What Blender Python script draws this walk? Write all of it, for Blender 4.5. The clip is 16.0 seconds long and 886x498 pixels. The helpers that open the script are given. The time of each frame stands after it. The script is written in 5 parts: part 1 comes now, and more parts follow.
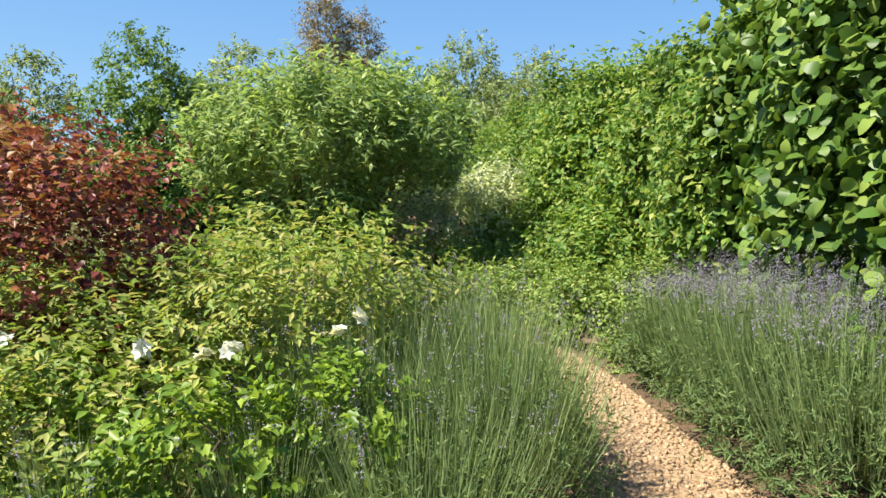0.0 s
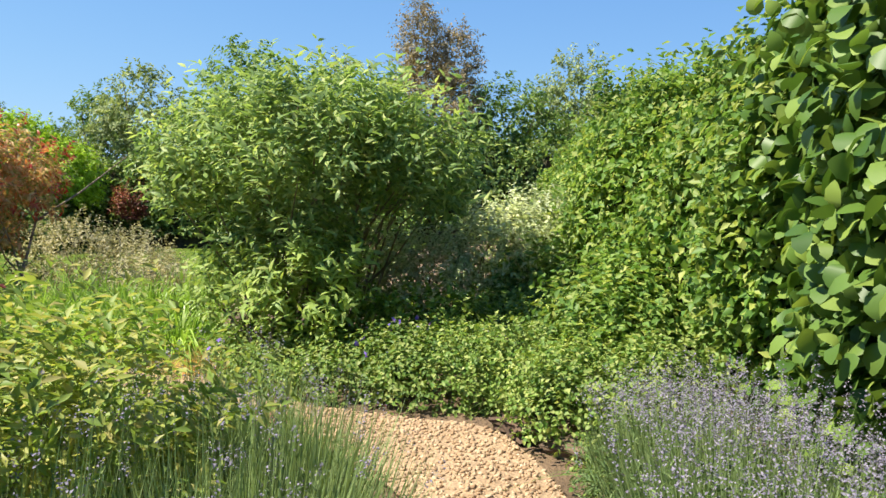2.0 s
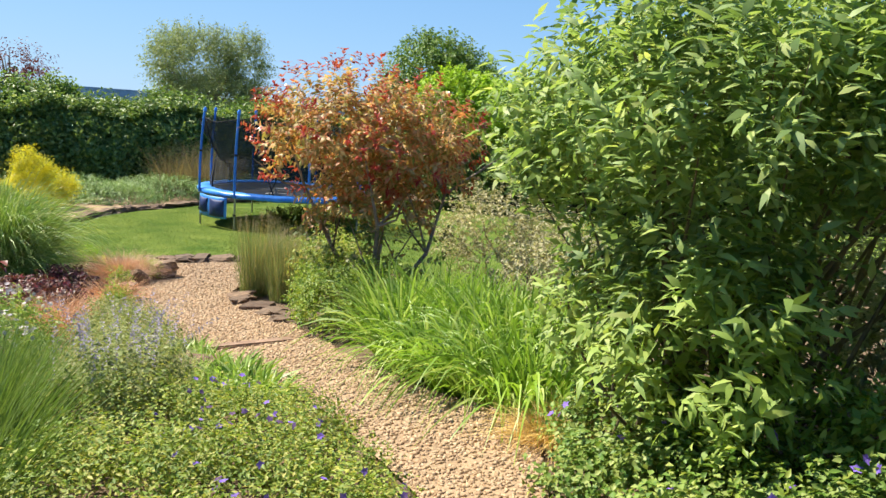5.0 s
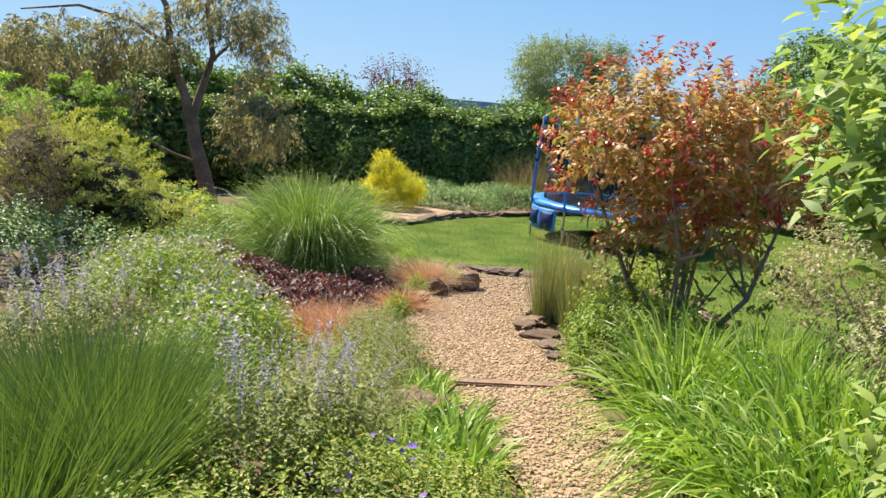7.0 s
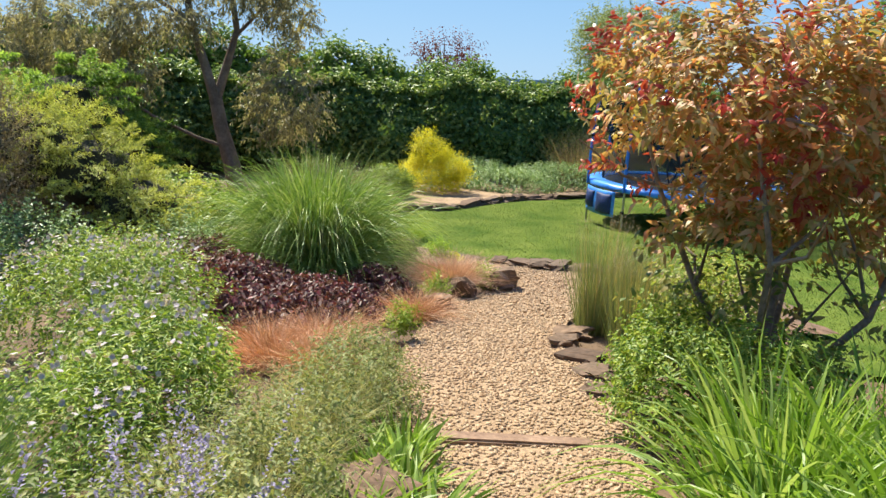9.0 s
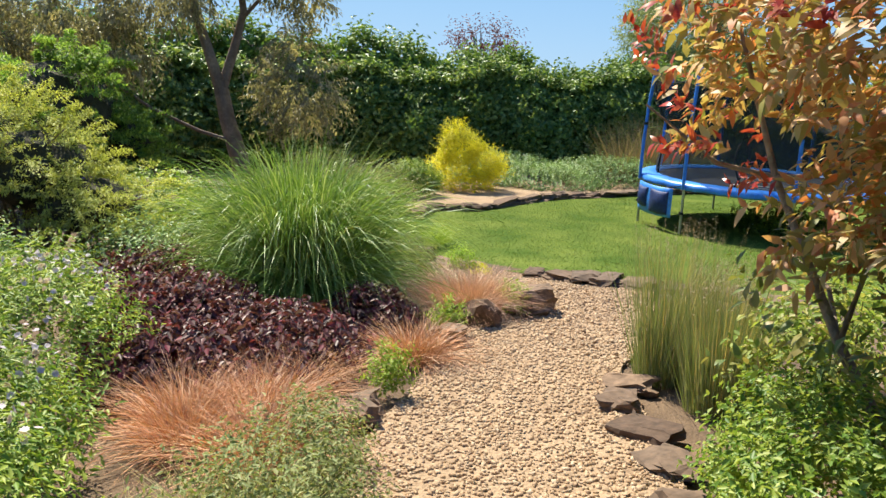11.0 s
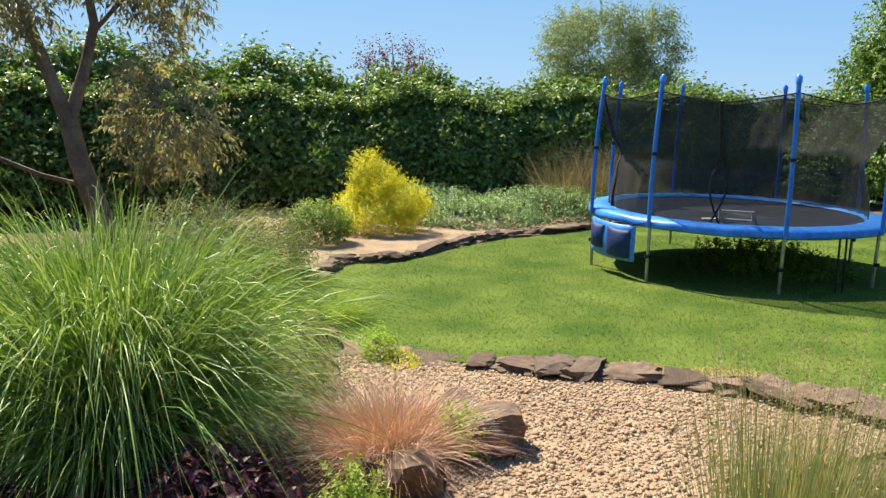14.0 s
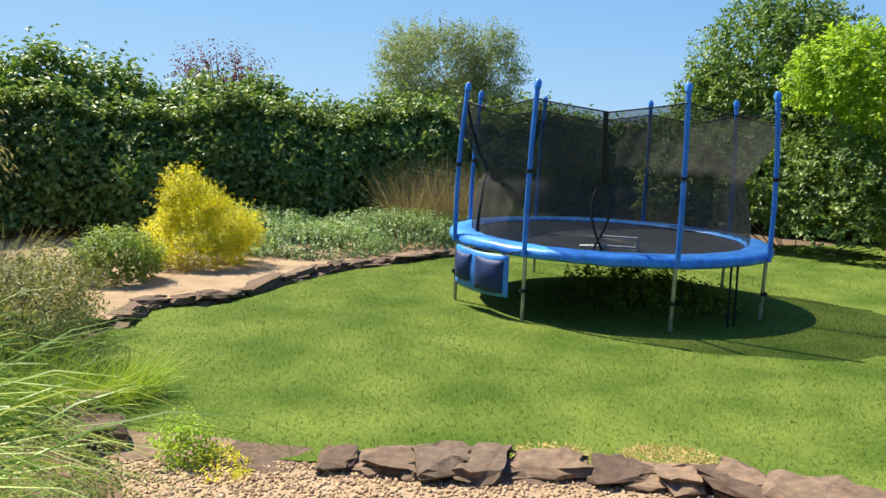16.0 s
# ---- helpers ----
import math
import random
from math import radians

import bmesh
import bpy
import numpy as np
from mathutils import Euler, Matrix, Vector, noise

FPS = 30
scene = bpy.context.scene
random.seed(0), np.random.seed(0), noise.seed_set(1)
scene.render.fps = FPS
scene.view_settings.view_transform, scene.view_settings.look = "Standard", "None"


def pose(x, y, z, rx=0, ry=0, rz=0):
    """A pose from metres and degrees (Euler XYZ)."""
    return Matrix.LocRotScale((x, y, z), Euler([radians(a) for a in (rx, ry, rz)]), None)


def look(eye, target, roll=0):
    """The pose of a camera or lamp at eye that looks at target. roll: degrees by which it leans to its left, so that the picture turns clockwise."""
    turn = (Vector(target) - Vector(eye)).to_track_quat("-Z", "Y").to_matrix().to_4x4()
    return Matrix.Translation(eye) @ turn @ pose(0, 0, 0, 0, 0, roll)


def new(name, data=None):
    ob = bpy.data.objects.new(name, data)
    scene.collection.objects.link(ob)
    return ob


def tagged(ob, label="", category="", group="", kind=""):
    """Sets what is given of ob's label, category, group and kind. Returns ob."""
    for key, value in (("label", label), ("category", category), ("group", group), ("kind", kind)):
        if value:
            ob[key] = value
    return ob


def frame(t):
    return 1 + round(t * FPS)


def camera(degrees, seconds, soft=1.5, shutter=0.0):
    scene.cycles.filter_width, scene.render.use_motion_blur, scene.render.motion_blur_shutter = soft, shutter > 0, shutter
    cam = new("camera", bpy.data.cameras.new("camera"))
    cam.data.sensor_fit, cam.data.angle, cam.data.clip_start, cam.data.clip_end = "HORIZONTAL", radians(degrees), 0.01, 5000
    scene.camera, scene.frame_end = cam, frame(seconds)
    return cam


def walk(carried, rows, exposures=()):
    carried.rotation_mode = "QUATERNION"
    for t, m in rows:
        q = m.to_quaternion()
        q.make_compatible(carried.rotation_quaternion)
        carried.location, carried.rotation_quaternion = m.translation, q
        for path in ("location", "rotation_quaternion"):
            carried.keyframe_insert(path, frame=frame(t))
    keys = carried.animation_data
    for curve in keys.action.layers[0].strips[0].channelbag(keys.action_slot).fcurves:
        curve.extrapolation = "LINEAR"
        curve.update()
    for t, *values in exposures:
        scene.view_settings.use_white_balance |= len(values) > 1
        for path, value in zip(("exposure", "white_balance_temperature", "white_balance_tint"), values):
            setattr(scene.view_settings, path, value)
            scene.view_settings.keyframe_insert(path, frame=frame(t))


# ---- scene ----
cam = camera(60.0, 16.0)
METRES, EYE, TILT, LEAN, TURN = 13.0, 1.5, -5.4, -1.9, 0.0
EXPOSURE = 1.02
ROWS = [
    (0.0, 0.0, 0.0, 0.0, -0.0, 0.0, -0.0),
    (0.5, 0.0253, 0.022, 0.0039, -1.32, -0.08, -1.61),
    (1.0, 0.0469, 0.0467, 0.0081, 2.7, 0.58, -2.01),
    (1.5, 0.0608, 0.074, 0.0121, 7.21, 1.2, -2.57),
    (2.0, 0.0688, 0.1046, 0.0187, 9.22, 1.03, -2.49),
    (2.5, 0.0727, 0.1364, 0.0239, 12.76, 0.63, -2.89),
    (3.0, 0.0698, 0.1664, 0.027, 16.15, 0.61, -3.89),
    (3.5, 0.0639, 0.1954, 0.0316, 18.37, 0.04, -4.17),
    (4.0, 0.0573, 0.2251, 0.0362, 21.72, -0.62, -3.69),
    (4.5, 0.0457, 0.2526, 0.0373, 30.44, -2.44, -4.78),
    (5.0, 0.0346, 0.276, 0.0423, 44.97, -4.42, -6.89),
    (7.5, -0.0409, 0.3857, 0.0479, 73.63, -7.58, -9.14),
    (8.0, -0.0658, 0.4024, 0.047, 74.97, -8.13, -8.25),
    (8.5, -0.0935, 0.4189, 0.0469, 75.96, -9.25, -7.8),
    (9.0, -0.125, 0.4338, 0.0467, 76.93, -9.44, -8.41),
    (9.5, -0.1568, 0.4499, 0.0449, 78.97, -8.86, -8.88),
    (12.0, -0.3124, 0.4989, 0.037, 80.34, -10.58, -7.28),
    (12.5, -0.3422, 0.5075, 0.0391, 79.92, -10.1, -7.31),
    (13.0, -0.3741, 0.5126, 0.0386, 77.8, -9.36, -7.07),
    (13.5, -0.4044, 0.5178, 0.0387, 75.35, -8.62, -6.71),
    (14.0, -0.4363, 0.5245, 0.0387, 73.95, -7.25, -5.97),
    (14.5, -0.469, 0.5322, 0.0368, 70.31, -6.4, -6.68),
    (15.0, -0.4989, 0.5427, 0.0344, 67.44, -6.05, -7.03),
    (15.5, -0.5303, 0.552, 0.0348, 65.3, -5.25, -6.37),
    (16.0, -0.5635, 0.5602, 0.033, 61.59, -4.25, -6.23),
]
walk(cam, [(t, pose(0, 0, EYE, TILT, LEAN, TURN) @ pose(METRES * x, METRES * y, METRES * z, 90 + pitch, roll, yaw)) for t, x, y, z, yaw, pitch, roll in ROWS],
     exposures=((0.0, EXPOSURE + 0.1), (4.5, EXPOSURE + 0.1), (8.0, EXPOSURE), (16.0, EXPOSURE)))

# ---- sky and sun ----
SUN_EL, SUN_TO = radians(53), Vector((-0.56, -0.2))
world = bpy.data.worlds.new("world")
scene.world = world
world.use_nodes = True
wn, wl = world.node_tree.nodes, world.node_tree.links
sky = wn.new("ShaderNodeTexSky")
sky.sky_type, sky.sun_disc = "NISHITA", False
sky.sun_elevation, sky.sun_rotation = SUN_EL, math.atan2(SUN_TO.x, SUN_TO.y)
sky.air_density, sky.dust_density, sky.ozone_density = 0.85, 0.05, 1.6
sky.altitude = 1400
wn["Background"].inputs["Strength"].default_value = 0.08
# thin clear air: the sky's radiance, scaled and softly held back towards the horizon
gain = wn.new("ShaderNodeVectorMath")
gain.operation, gain.inputs[1].default_value = "MULTIPLY", (1.2, 2.02, 4.1)
hold = wn.new("ShaderNodeVectorMath")
hold.operation = "MULTIPLY_ADD"
hold.inputs[1].default_value, hold.inputs[2].default_value = (0.24, 0.175, 0.14), (1, 1, 1)
clear = wn.new("ShaderNodeVectorMath")
clear.operation = "DIVIDE"
wl.new(sky.outputs[0], gain.inputs[0])
wl.new(gain.outputs[0], hold.inputs[0])
wl.new(gain.outputs[0], clear.inputs[0])
wl.new(hold.outputs[0], clear.inputs[1])
wl.new(clear.outputs[0], wn["Background"].inputs["Color"])
sun = new("sun", bpy.data.lights.new("sun", "SUN"))
sun.data.energy, sun.data.angle, sun.data.color = 5.0, radians(0.55), (1.0, 0.94, 0.77)
sun.matrix_world = look((0, 0, 20), Vector((0, 0, 20)) - Vector((SUN_TO.x, SUN_TO.y, SUN_TO.length * math.tan(SUN_EL))))


# ---- materials ----
def base_mat(name, rough=0.7, metal=0.0):
    m = bpy.data.materials.new(name)
    m.use_nodes = True
    n, l = m.node_tree.nodes, m.node_tree.links
    b = n["Principled BSDF"]
    b.inputs["Roughness"].default_value, b.inputs["Metallic"].default_value = rough, metal
    return m, n, l, b


def ramp(n, l, source, stops):
    r = n.new("ShaderNodeValToRGB")
    while len(r.color_ramp.elements) < len(stops):
        r.color_ramp.elements.new(0.5)
    for e, (p, c) in zip(r.color_ramp.elements, stops):
        e.position, e.color = p, (*c, 1)
    l.new(source, r.inputs[0])
    return r.outputs[0]


def noisy(n, l, scale, detail=4.0, space="Object"):
    co = n.new("ShaderNodeTexCoord")
    t = n.new("ShaderNodeTexNoise")
    t.inputs["Scale"].default_value, t.inputs["Detail"].default_value = scale, detail
    l.new(co.outputs[space], t.inputs["Vector"])
    return t.outputs[0]


def blend(n, l, fac, a, b, kind="MIX"):
    x = n.new("ShaderNodeMix")
    x.data_type, x.blend_type = "RGBA", kind
    for s, v in ((x.inputs[0], fac), (x.inputs[6], a), (x.inputs[7], b)):
        if hasattr(v, "is_output"):
            l.new(v, s)
        else:
            s.default_value = v if not isinstance(v, tuple) else (*v, 1)
    return x.outputs[2]


def bumped(n, l, b, source, strength=0.4, dist=0.01):
    u = n.new("ShaderNodeBump")
    u.inputs["Strength"].default_value, u.inputs["Distance"].default_value = strength, dist
    l.new(source, u.inputs["Height"])
    l.new(u.outputs[0], b.inputs["Normal"])


def leaf_mat(name, colours, rough=0.45, thin=0.35, patch=1.3):
    """Leaves: a colour per leaf, patches over the plant, and light passing through."""
    m, n, l, b = base_mat(name, rough)
    g = n.new("ShaderNodeNewGeometry")
    k = len(colours) - 1
    c = ramp(n, l, g.outputs["Random Per Island"], [(i / max(k, 1), tuple(min(0.85, 1.5 * q) for q in x)) for i, x in enumerate(colours)])
    p = ramp(n, l, noisy(n, l, patch, 3.0), [(0.3, (0.72, 0.74, 0.7)), (0.7, (1.25, 1.2, 1.05))])
    c = blend(n, l, 1.0, c, p, "MULTIPLY")
    l.new(c, b.inputs["Base Color"])
    b.inputs["Specular IOR Level"].default_value = 0.28
    tr = n.new("ShaderNodeBsdfTranslucent")
    l.new(blend(n, l, 1.0, c, (1.15, 1.15, 0.65), "MULTIPLY"), tr.inputs["Color"])
    mix = n.new("ShaderNodeMixShader")
    mix.inputs[0].default_value = thin
    l.new(b.outputs[0], mix.inputs[1])
    l.new(tr.outputs[0], mix.inputs[2])
    l.new(mix.outputs[0], n["Material Output"].inputs["Surface"])
    return m


def surface_mat(name, c1, c2, scale, rough=0.85, bump=0.5, fine=90.0, dist=0.01, metal=0.0, space="Object", gloss=0.4):
    m, n, l, b = base_mat(name, rough, metal)
    b.inputs["Specular IOR Level"].default_value = gloss
    a = noisy(n, l, scale, 6.0, space)
    f = noisy(n, l, fine, 3.0, space)
    c = ramp(n, l, a, [(0.32, c1), (0.68, c2)])
    c = blend(n, l, 0.6, c, ramp(n, l, f, [(0.3, (0.6, 0.6, 0.6)), (0.7, (1.3, 1.3, 1.3))]), "MULTIPLY")
    l.new(c, b.inputs["Base Color"])
    bumped(n, l, b, f, bump, dist)
    return m


def island_mat(name, colours, rough=0.85, fine=60.0):
    """Stones and chips, each with its own colour."""
    m, n, l, b = base_mat(name, rough)
    g = n.new("ShaderNodeNewGeometry")
    o = n.new("ShaderNodeObjectInfo")
    s = n.new("ShaderNodeMath")
    s.operation = "ADD"
    l.new(g.outputs["Random Per Island"], s.inputs[0])
    l.new(o.outputs["Random"], s.inputs[1])
    w = n.new("ShaderNodeMath")
    w.operation = "FRACT"
    l.new(s.outputs[0], w.inputs[0])
    c = ramp(n, l, w.outputs[0], [(i / (len(colours) - 1), x) for i, x in enumerate(colours)])
    f = noisy(n, l, fine, 5.0)
    c = blend(n, l, 0.7, c, ramp(n, l, f, [(0.3, (0.45, 0.43, 0.4)), (0.7, (1.35, 1.3, 1.22))]), "MULTIPLY")
    l.new(c, b.inputs["Base Color"])
    bumped(n, l, b, f, 0.6, 0.01)
    return m


M = {
    "soil": surface_mat("soil", (0.10, 0.065, 0.04), (0.2, 0.13, 0.08), 2.5, 0.95, 0.9, 60, 0.02),
    "field": surface_mat("field", (0.09, 0.13, 0.04), (0.2, 0.2, 0.08), 0.02, 0.95, 0.3, 3.0, 0.05),
    "turf": leaf_mat("turf_blade", [(0.02, 0.045, 0.007), (0.06, 0.105, 0.016), (0.115, 0.165, 0.028), (0.24, 0.26, 0.08)], 0.6, 0.35, 0.9),
    "lawn": surface_mat("lawn", (0.055, 0.1, 0.013), (0.135, 0.175, 0.032), 1.4, 0.95, 0.0, 30, 0.02, gloss=0.08),
    "gravel_bed": surface_mat("gravel_bed", (0.3, 0.198, 0.118), (0.41, 0.285, 0.178), 3.0, 0.95, 1.0, 45, 0.02),
    "gravel": island_mat("gravel", [(0.3, 0.195, 0.115), (0.41, 0.275, 0.168), (0.48, 0.345, 0.225), (0.36, 0.238, 0.145), (0.54, 0.415, 0.29)]),
    "stone": island_mat("stone", [(0.1, 0.062, 0.042), (0.17, 0.105, 0.07), (0.135, 0.092, 0.065), (0.23, 0.15, 0.1)], 0.92, 22.0),
    "timber": surface_mat("timber", (0.2, 0.12, 0.08), (0.34, 0.22, 0.15), 6.0, 0.9, 0.6, 40),
    "bark": surface_mat("bark", (0.16, 0.11, 0.075), (0.34, 0.26, 0.2), 5.0, 0.9, 0.9, 35, 0.02),
    "gum_bark": surface_mat("gum_bark", (0.11, 0.075, 0.055), (0.27, 0.2, 0.15), 3.0, 0.75, 0.5, 20, 0.01),
    "twig": surface_mat("twig", (0.14, 0.1, 0.06), (0.26, 0.19, 0.12), 8.0, 0.9, 0.4, 40),
    # near-black brown: the shade deep inside foliage, put into the colour
    "shade_fill": surface_mat("inner_shade", (0.03, 0.03, 0.015), (0.07, 0.06, 0.03), 6.0, 0.95, 0.9, 30, 0.03),
    "hazel": leaf_mat("hazel_leaf", [(0.034, 0.075, 0.016), (0.058, 0.11, 0.022), (0.09, 0.15, 0.034), (0.16, 0.215, 0.05)], 0.42, 0.3, 2.0),
    "hornbeam": leaf_mat("hornbeam_leaf", [(0.055, 0.115, 0.024), (0.095, 0.17, 0.04), (0.15, 0.22, 0.055), (0.24, 0.27, 0.08)], 0.5, 0.4),
    "privet": leaf_mat("hedge_leaf", [(0.045, 0.088, 0.028), (0.082, 0.14, 0.038), (0.14, 0.205, 0.058), (0.25, 0.29, 0.1)], 0.42, 0.33),
    "budd": leaf_mat("buddleja_leaf", [(0.105, 0.165, 0.06), (0.155, 0.225, 0.08), (0.21, 0.285, 0.11), (0.32, 0.36, 0.15)], 0.5, 0.46),
    "photinia": leaf_mat("photinia_leaf", [(0.15, 0.17, 0.05), (0.32, 0.24, 0.1), (0.48, 0.3, 0.17), (0.4, 0.14, 0.07), (0.24, 0.21, 0.07), (0.5, 0.38, 0.24)], 0.48, 0.38),
    "photinia_red": leaf_mat("photinia_young_leaf", [(0.24, 0.026, 0.026), (0.3, 0.05, 0.035), (0.3, 0.12, 0.06)], 0.28, 0.4),
    "darkred": leaf_mat("dark_red_leaf", [(0.07, 0.018, 0.022), (0.14, 0.035, 0.035), (0.24, 0.08, 0.05), (0.2, 0.14, 0.05)], 0.42, 0.35),
    "heuchera": leaf_mat("heuchera_leaf", [(0.035, 0.015, 0.018), (0.065, 0.024, 0.027), (0.105, 0.028, 0.034), (0.13, 0.08, 0.08), (0.17, 0.026, 0.045)], 0.45, 0.25, 3.0),
    "lav_green": leaf_mat("lavender_leaf", [(0.1, 0.15, 0.06), (0.15, 0.2, 0.09), (0.2, 0.26, 0.12)], 0.6, 0.3),
    "lav_flower": leaf_mat("lavender_flower", [(0.1, 0.09, 0.145), (0.15, 0.135, 0.21), (0.21, 0.19, 0.26)], 0.7, 0.2),
    "rose_leaf": leaf_mat("rose_leaf", [(0.07, 0.13, 0.02), (0.12, 0.19, 0.025), (0.2, 0.27, 0.035)], 0.4, 0.35),
    "white": leaf_mat("white_petal", [(0.75, 0.72, 0.62), (0.85, 0.83, 0.76)], 0.6, 0.3),
    "weed": leaf_mat("perennial_leaf", [(0.12, 0.185, 0.04), (0.18, 0.245, 0.055), (0.26, 0.29, 0.08), (0.34, 0.3, 0.12)], 0.5, 0.42),
    "herb": leaf_mat("groundcover_leaf", [(0.07, 0.14, 0.022), (0.12, 0.19, 0.032), (0.2, 0.26, 0.05), (0.29, 0.33, 0.08)], 0.45, 0.35),
    "pale": leaf_mat("pale_twiggy_leaf", [(0.17, 0.165, 0.09), (0.28, 0.26, 0.17), (0.4, 0.36, 0.26)], 0.6, 0.3),
    "silver": leaf_mat("variegated_leaf", [(0.18, 0.22, 0.12), (0.36, 0.4, 0.25), (0.55, 0.56, 0.44)], 0.5, 0.35),
    "photinia_low": leaf_mat("photinia_old_leaf", [(0.08, 0.12, 0.03), (0.14, 0.17, 0.045), (0.26, 0.2, 0.08)], 0.45, 0.35),
    "lav_base": leaf_mat("lavender_bush_leaf", [(0.055, 0.095, 0.035), (0.09, 0.14, 0.05), (0.15, 0.2, 0.085)], 0.6, 0.3),
    "oliveherb": leaf_mat("olive_perennial_leaf", [(0.1, 0.135, 0.045), (0.17, 0.2, 0.075), (0.27, 0.27, 0.13)], 0.55, 0.35),
    "lowcranes": leaf_mat("low_cranesbill_leaf", [(0.09, 0.15, 0.03), (0.14, 0.2, 0.04), (0.22, 0.26, 0.06), (0.31, 0.29, 0.09)], 0.5, 0.35, 2.5),
    "young": leaf_mat("young_shoot_leaf", [(0.14, 0.21, 0.06), (0.21, 0.29, 0.08), (0.31, 0.37, 0.12)], 0.5, 0.42),
    "catmint": leaf_mat("catmint_flower", [(0.17, 0.15, 0.28), (0.24, 0.21, 0.37), (0.32, 0.29, 0.42)], 0.6, 0.25),
    "vinca": leaf_mat("vinca_leaf", [(0.1, 0.17, 0.06), (0.16, 0.24, 0.1), (0.24, 0.31, 0.15)], 0.4, 0.25),
    "strap": leaf_mat("strap_leaf", [(0.1, 0.18, 0.025), (0.16, 0.255, 0.04), (0.23, 0.33, 0.08), (0.34, 0.4, 0.17)], 0.38, 0.4),
    "misc": leaf_mat("silver_grass", [(0.075, 0.145, 0.028), (0.135, 0.22, 0.042), (0.22, 0.305, 0.08), (0.36, 0.4, 0.19)], 0.4, 0.27),
    "reed": leaf_mat("reed_grass", [(0.11, 0.15, 0.055), (0.18, 0.21, 0.09), (0.28, 0.28, 0.16)], 0.5, 0.3),
    "darkgrass": leaf_mat("dark_grass", [(0.06, 0.11, 0.025), (0.1, 0.16, 0.04), (0.16, 0.22, 0.07)], 0.45, 0.3),
    "straw": leaf_mat("straw_grass", [(0.36, 0.24, 0.1), (0.46, 0.33, 0.16), (0.55, 0.42, 0.22)], 0.6, 0.3),
    "copper_grass": leaf_mat("copper_sedge", [(0.29, 0.135, 0.075), (0.42, 0.22, 0.135), (0.52, 0.33, 0.22)], 0.5, 0.14),
    "pinkgrass": leaf_mat("pink_sedge", [(0.36, 0.2, 0.145), (0.5, 0.31, 0.23), (0.57, 0.4, 0.31)], 0.5, 0.12),
    "haze": leaf_mat("seed_haze", [(0.28, 0.27, 0.14), (0.38, 0.36, 0.2), (0.46, 0.42, 0.26)], 0.7, 0.4),
    "fern": leaf_mat("fern_leaf", [(0.12, 0.2, 0.02), (0.2, 0.28, 0.035), (0.3, 0.36, 0.06)], 0.5, 0.4),
    "juniper": leaf_mat("juniper_needles", [(0.2, 0.23, 0.05), (0.34, 0.36, 0.09), (0.46, 0.46, 0.15)], 0.6, 0.3),
    "olive": leaf_mat("olive_leaf", [(0.07, 0.085, 0.03), (0.12, 0.135, 0.045), (0.19, 0.18, 0.07)], 0.5, 0.3),
    "cranes": leaf_mat("cranesbill_leaf", [(0.06, 0.12, 0.024), (0.1, 0.165, 0.035), (0.165, 0.22, 0.06), (0.25, 0.28, 0.1)], 0.5, 0.3, 2.5),
    "spray": leaf_mat("tiered_spray_leaf", [(0.085, 0.155, 0.038), (0.15, 0.24, 0.055), (0.24, 0.33, 0.085)], 0.5, 0.5),
    "gold": leaf_mat("golden_leaf", [(0.34, 0.33, 0.02), (0.52, 0.46, 0.025), (0.62, 0.56, 0.04)], 0.5, 0.35),
    "limey": leaf_mat("lime_leaf", [(0.14, 0.24, 0.02), (0.22, 0.33, 0.03), (0.32, 0.42, 0.05)], 0.5, 0.4),
    "gum": leaf_mat("gum_leaf", [(0.12, 0.12, 0.08), (0.21, 0.19, 0.13), (0.3, 0.27, 0.19)], 0.45, 0.42),
    "tree": leaf_mat("tree_leaf", [(0.06, 0.115, 0.025), (0.1, 0.165, 0.035), (0.16, 0.22, 0.055)], 0.45, 0.3),
    "willow": leaf_mat("willow_leaf", [(0.12, 0.16, 0.07), (0.18, 0.22, 0.1), (0.25, 0.28, 0.14)], 0.5, 0.3),
    "brown_tree": leaf_mat("bronze_tree_leaf", [(0.13, 0.1, 0.06), (0.2, 0.15, 0.1), (0.26, 0.22, 0.14)], 0.5, 0.25),
    "copper": leaf_mat("copper_tree_leaf", [(0.09, 0.03, 0.04), (0.15, 0.05, 0.06)], 0.5, 0.25),
    "violet": leaf_mat("violet_petal", [(0.14, 0.08, 0.45), (0.22, 0.14, 0.55)], 0.6, 0.3),
    "lilac": leaf_mat("lilac_petal", [(0.38, 0.31, 0.42), (0.46, 0.41, 0.48), (0.54, 0.5, 0.52)], 0.6, 0.3),
    "magenta": leaf_mat("magenta_petal", [(0.5, 0.03, 0.22), (0.6, 0.08, 0.3)], 0.6, 0.3),
    "yellow": leaf_mat("yellow_petal", [(0.7, 0.55, 0.02), (0.8, 0.68, 0.06)], 0.6, 0.3),
}


# ---- mesh builders ----
def rows_of(V, F, name):
    """A mesh from arrays: vertices (n, 3) and faces (m, k)."""
    V, F = np.asarray(V, np.float32), np.asarray(F, np.int32)
    me = bpy.data.meshes.new(name)
    me.vertices.add(len(V))
    me.vertices.foreach_set("co", V.ravel())
    me.loops.add(F.size)
    me.loops.foreach_set("vertex_index", F.ravel())
    me.polygons.add(len(F))
    me.polygons.foreach_set("loop_start", np.arange(0, F.size, F.shape[1], dtype=np.int32))
    me.update(calc_edges=True)
    return me


def link(name, me, mat, parent=None, label="", smooth=False):
    me.materials.append(mat)
    if smooth:
        me.polygons.foreach_set("use_smooth", np.ones(len(me.polygons), bool))
    ob = new(name, me)
    if parent is not None:
        ob.parent = parent
    if label:
        tagged(ob, label)
    return ob


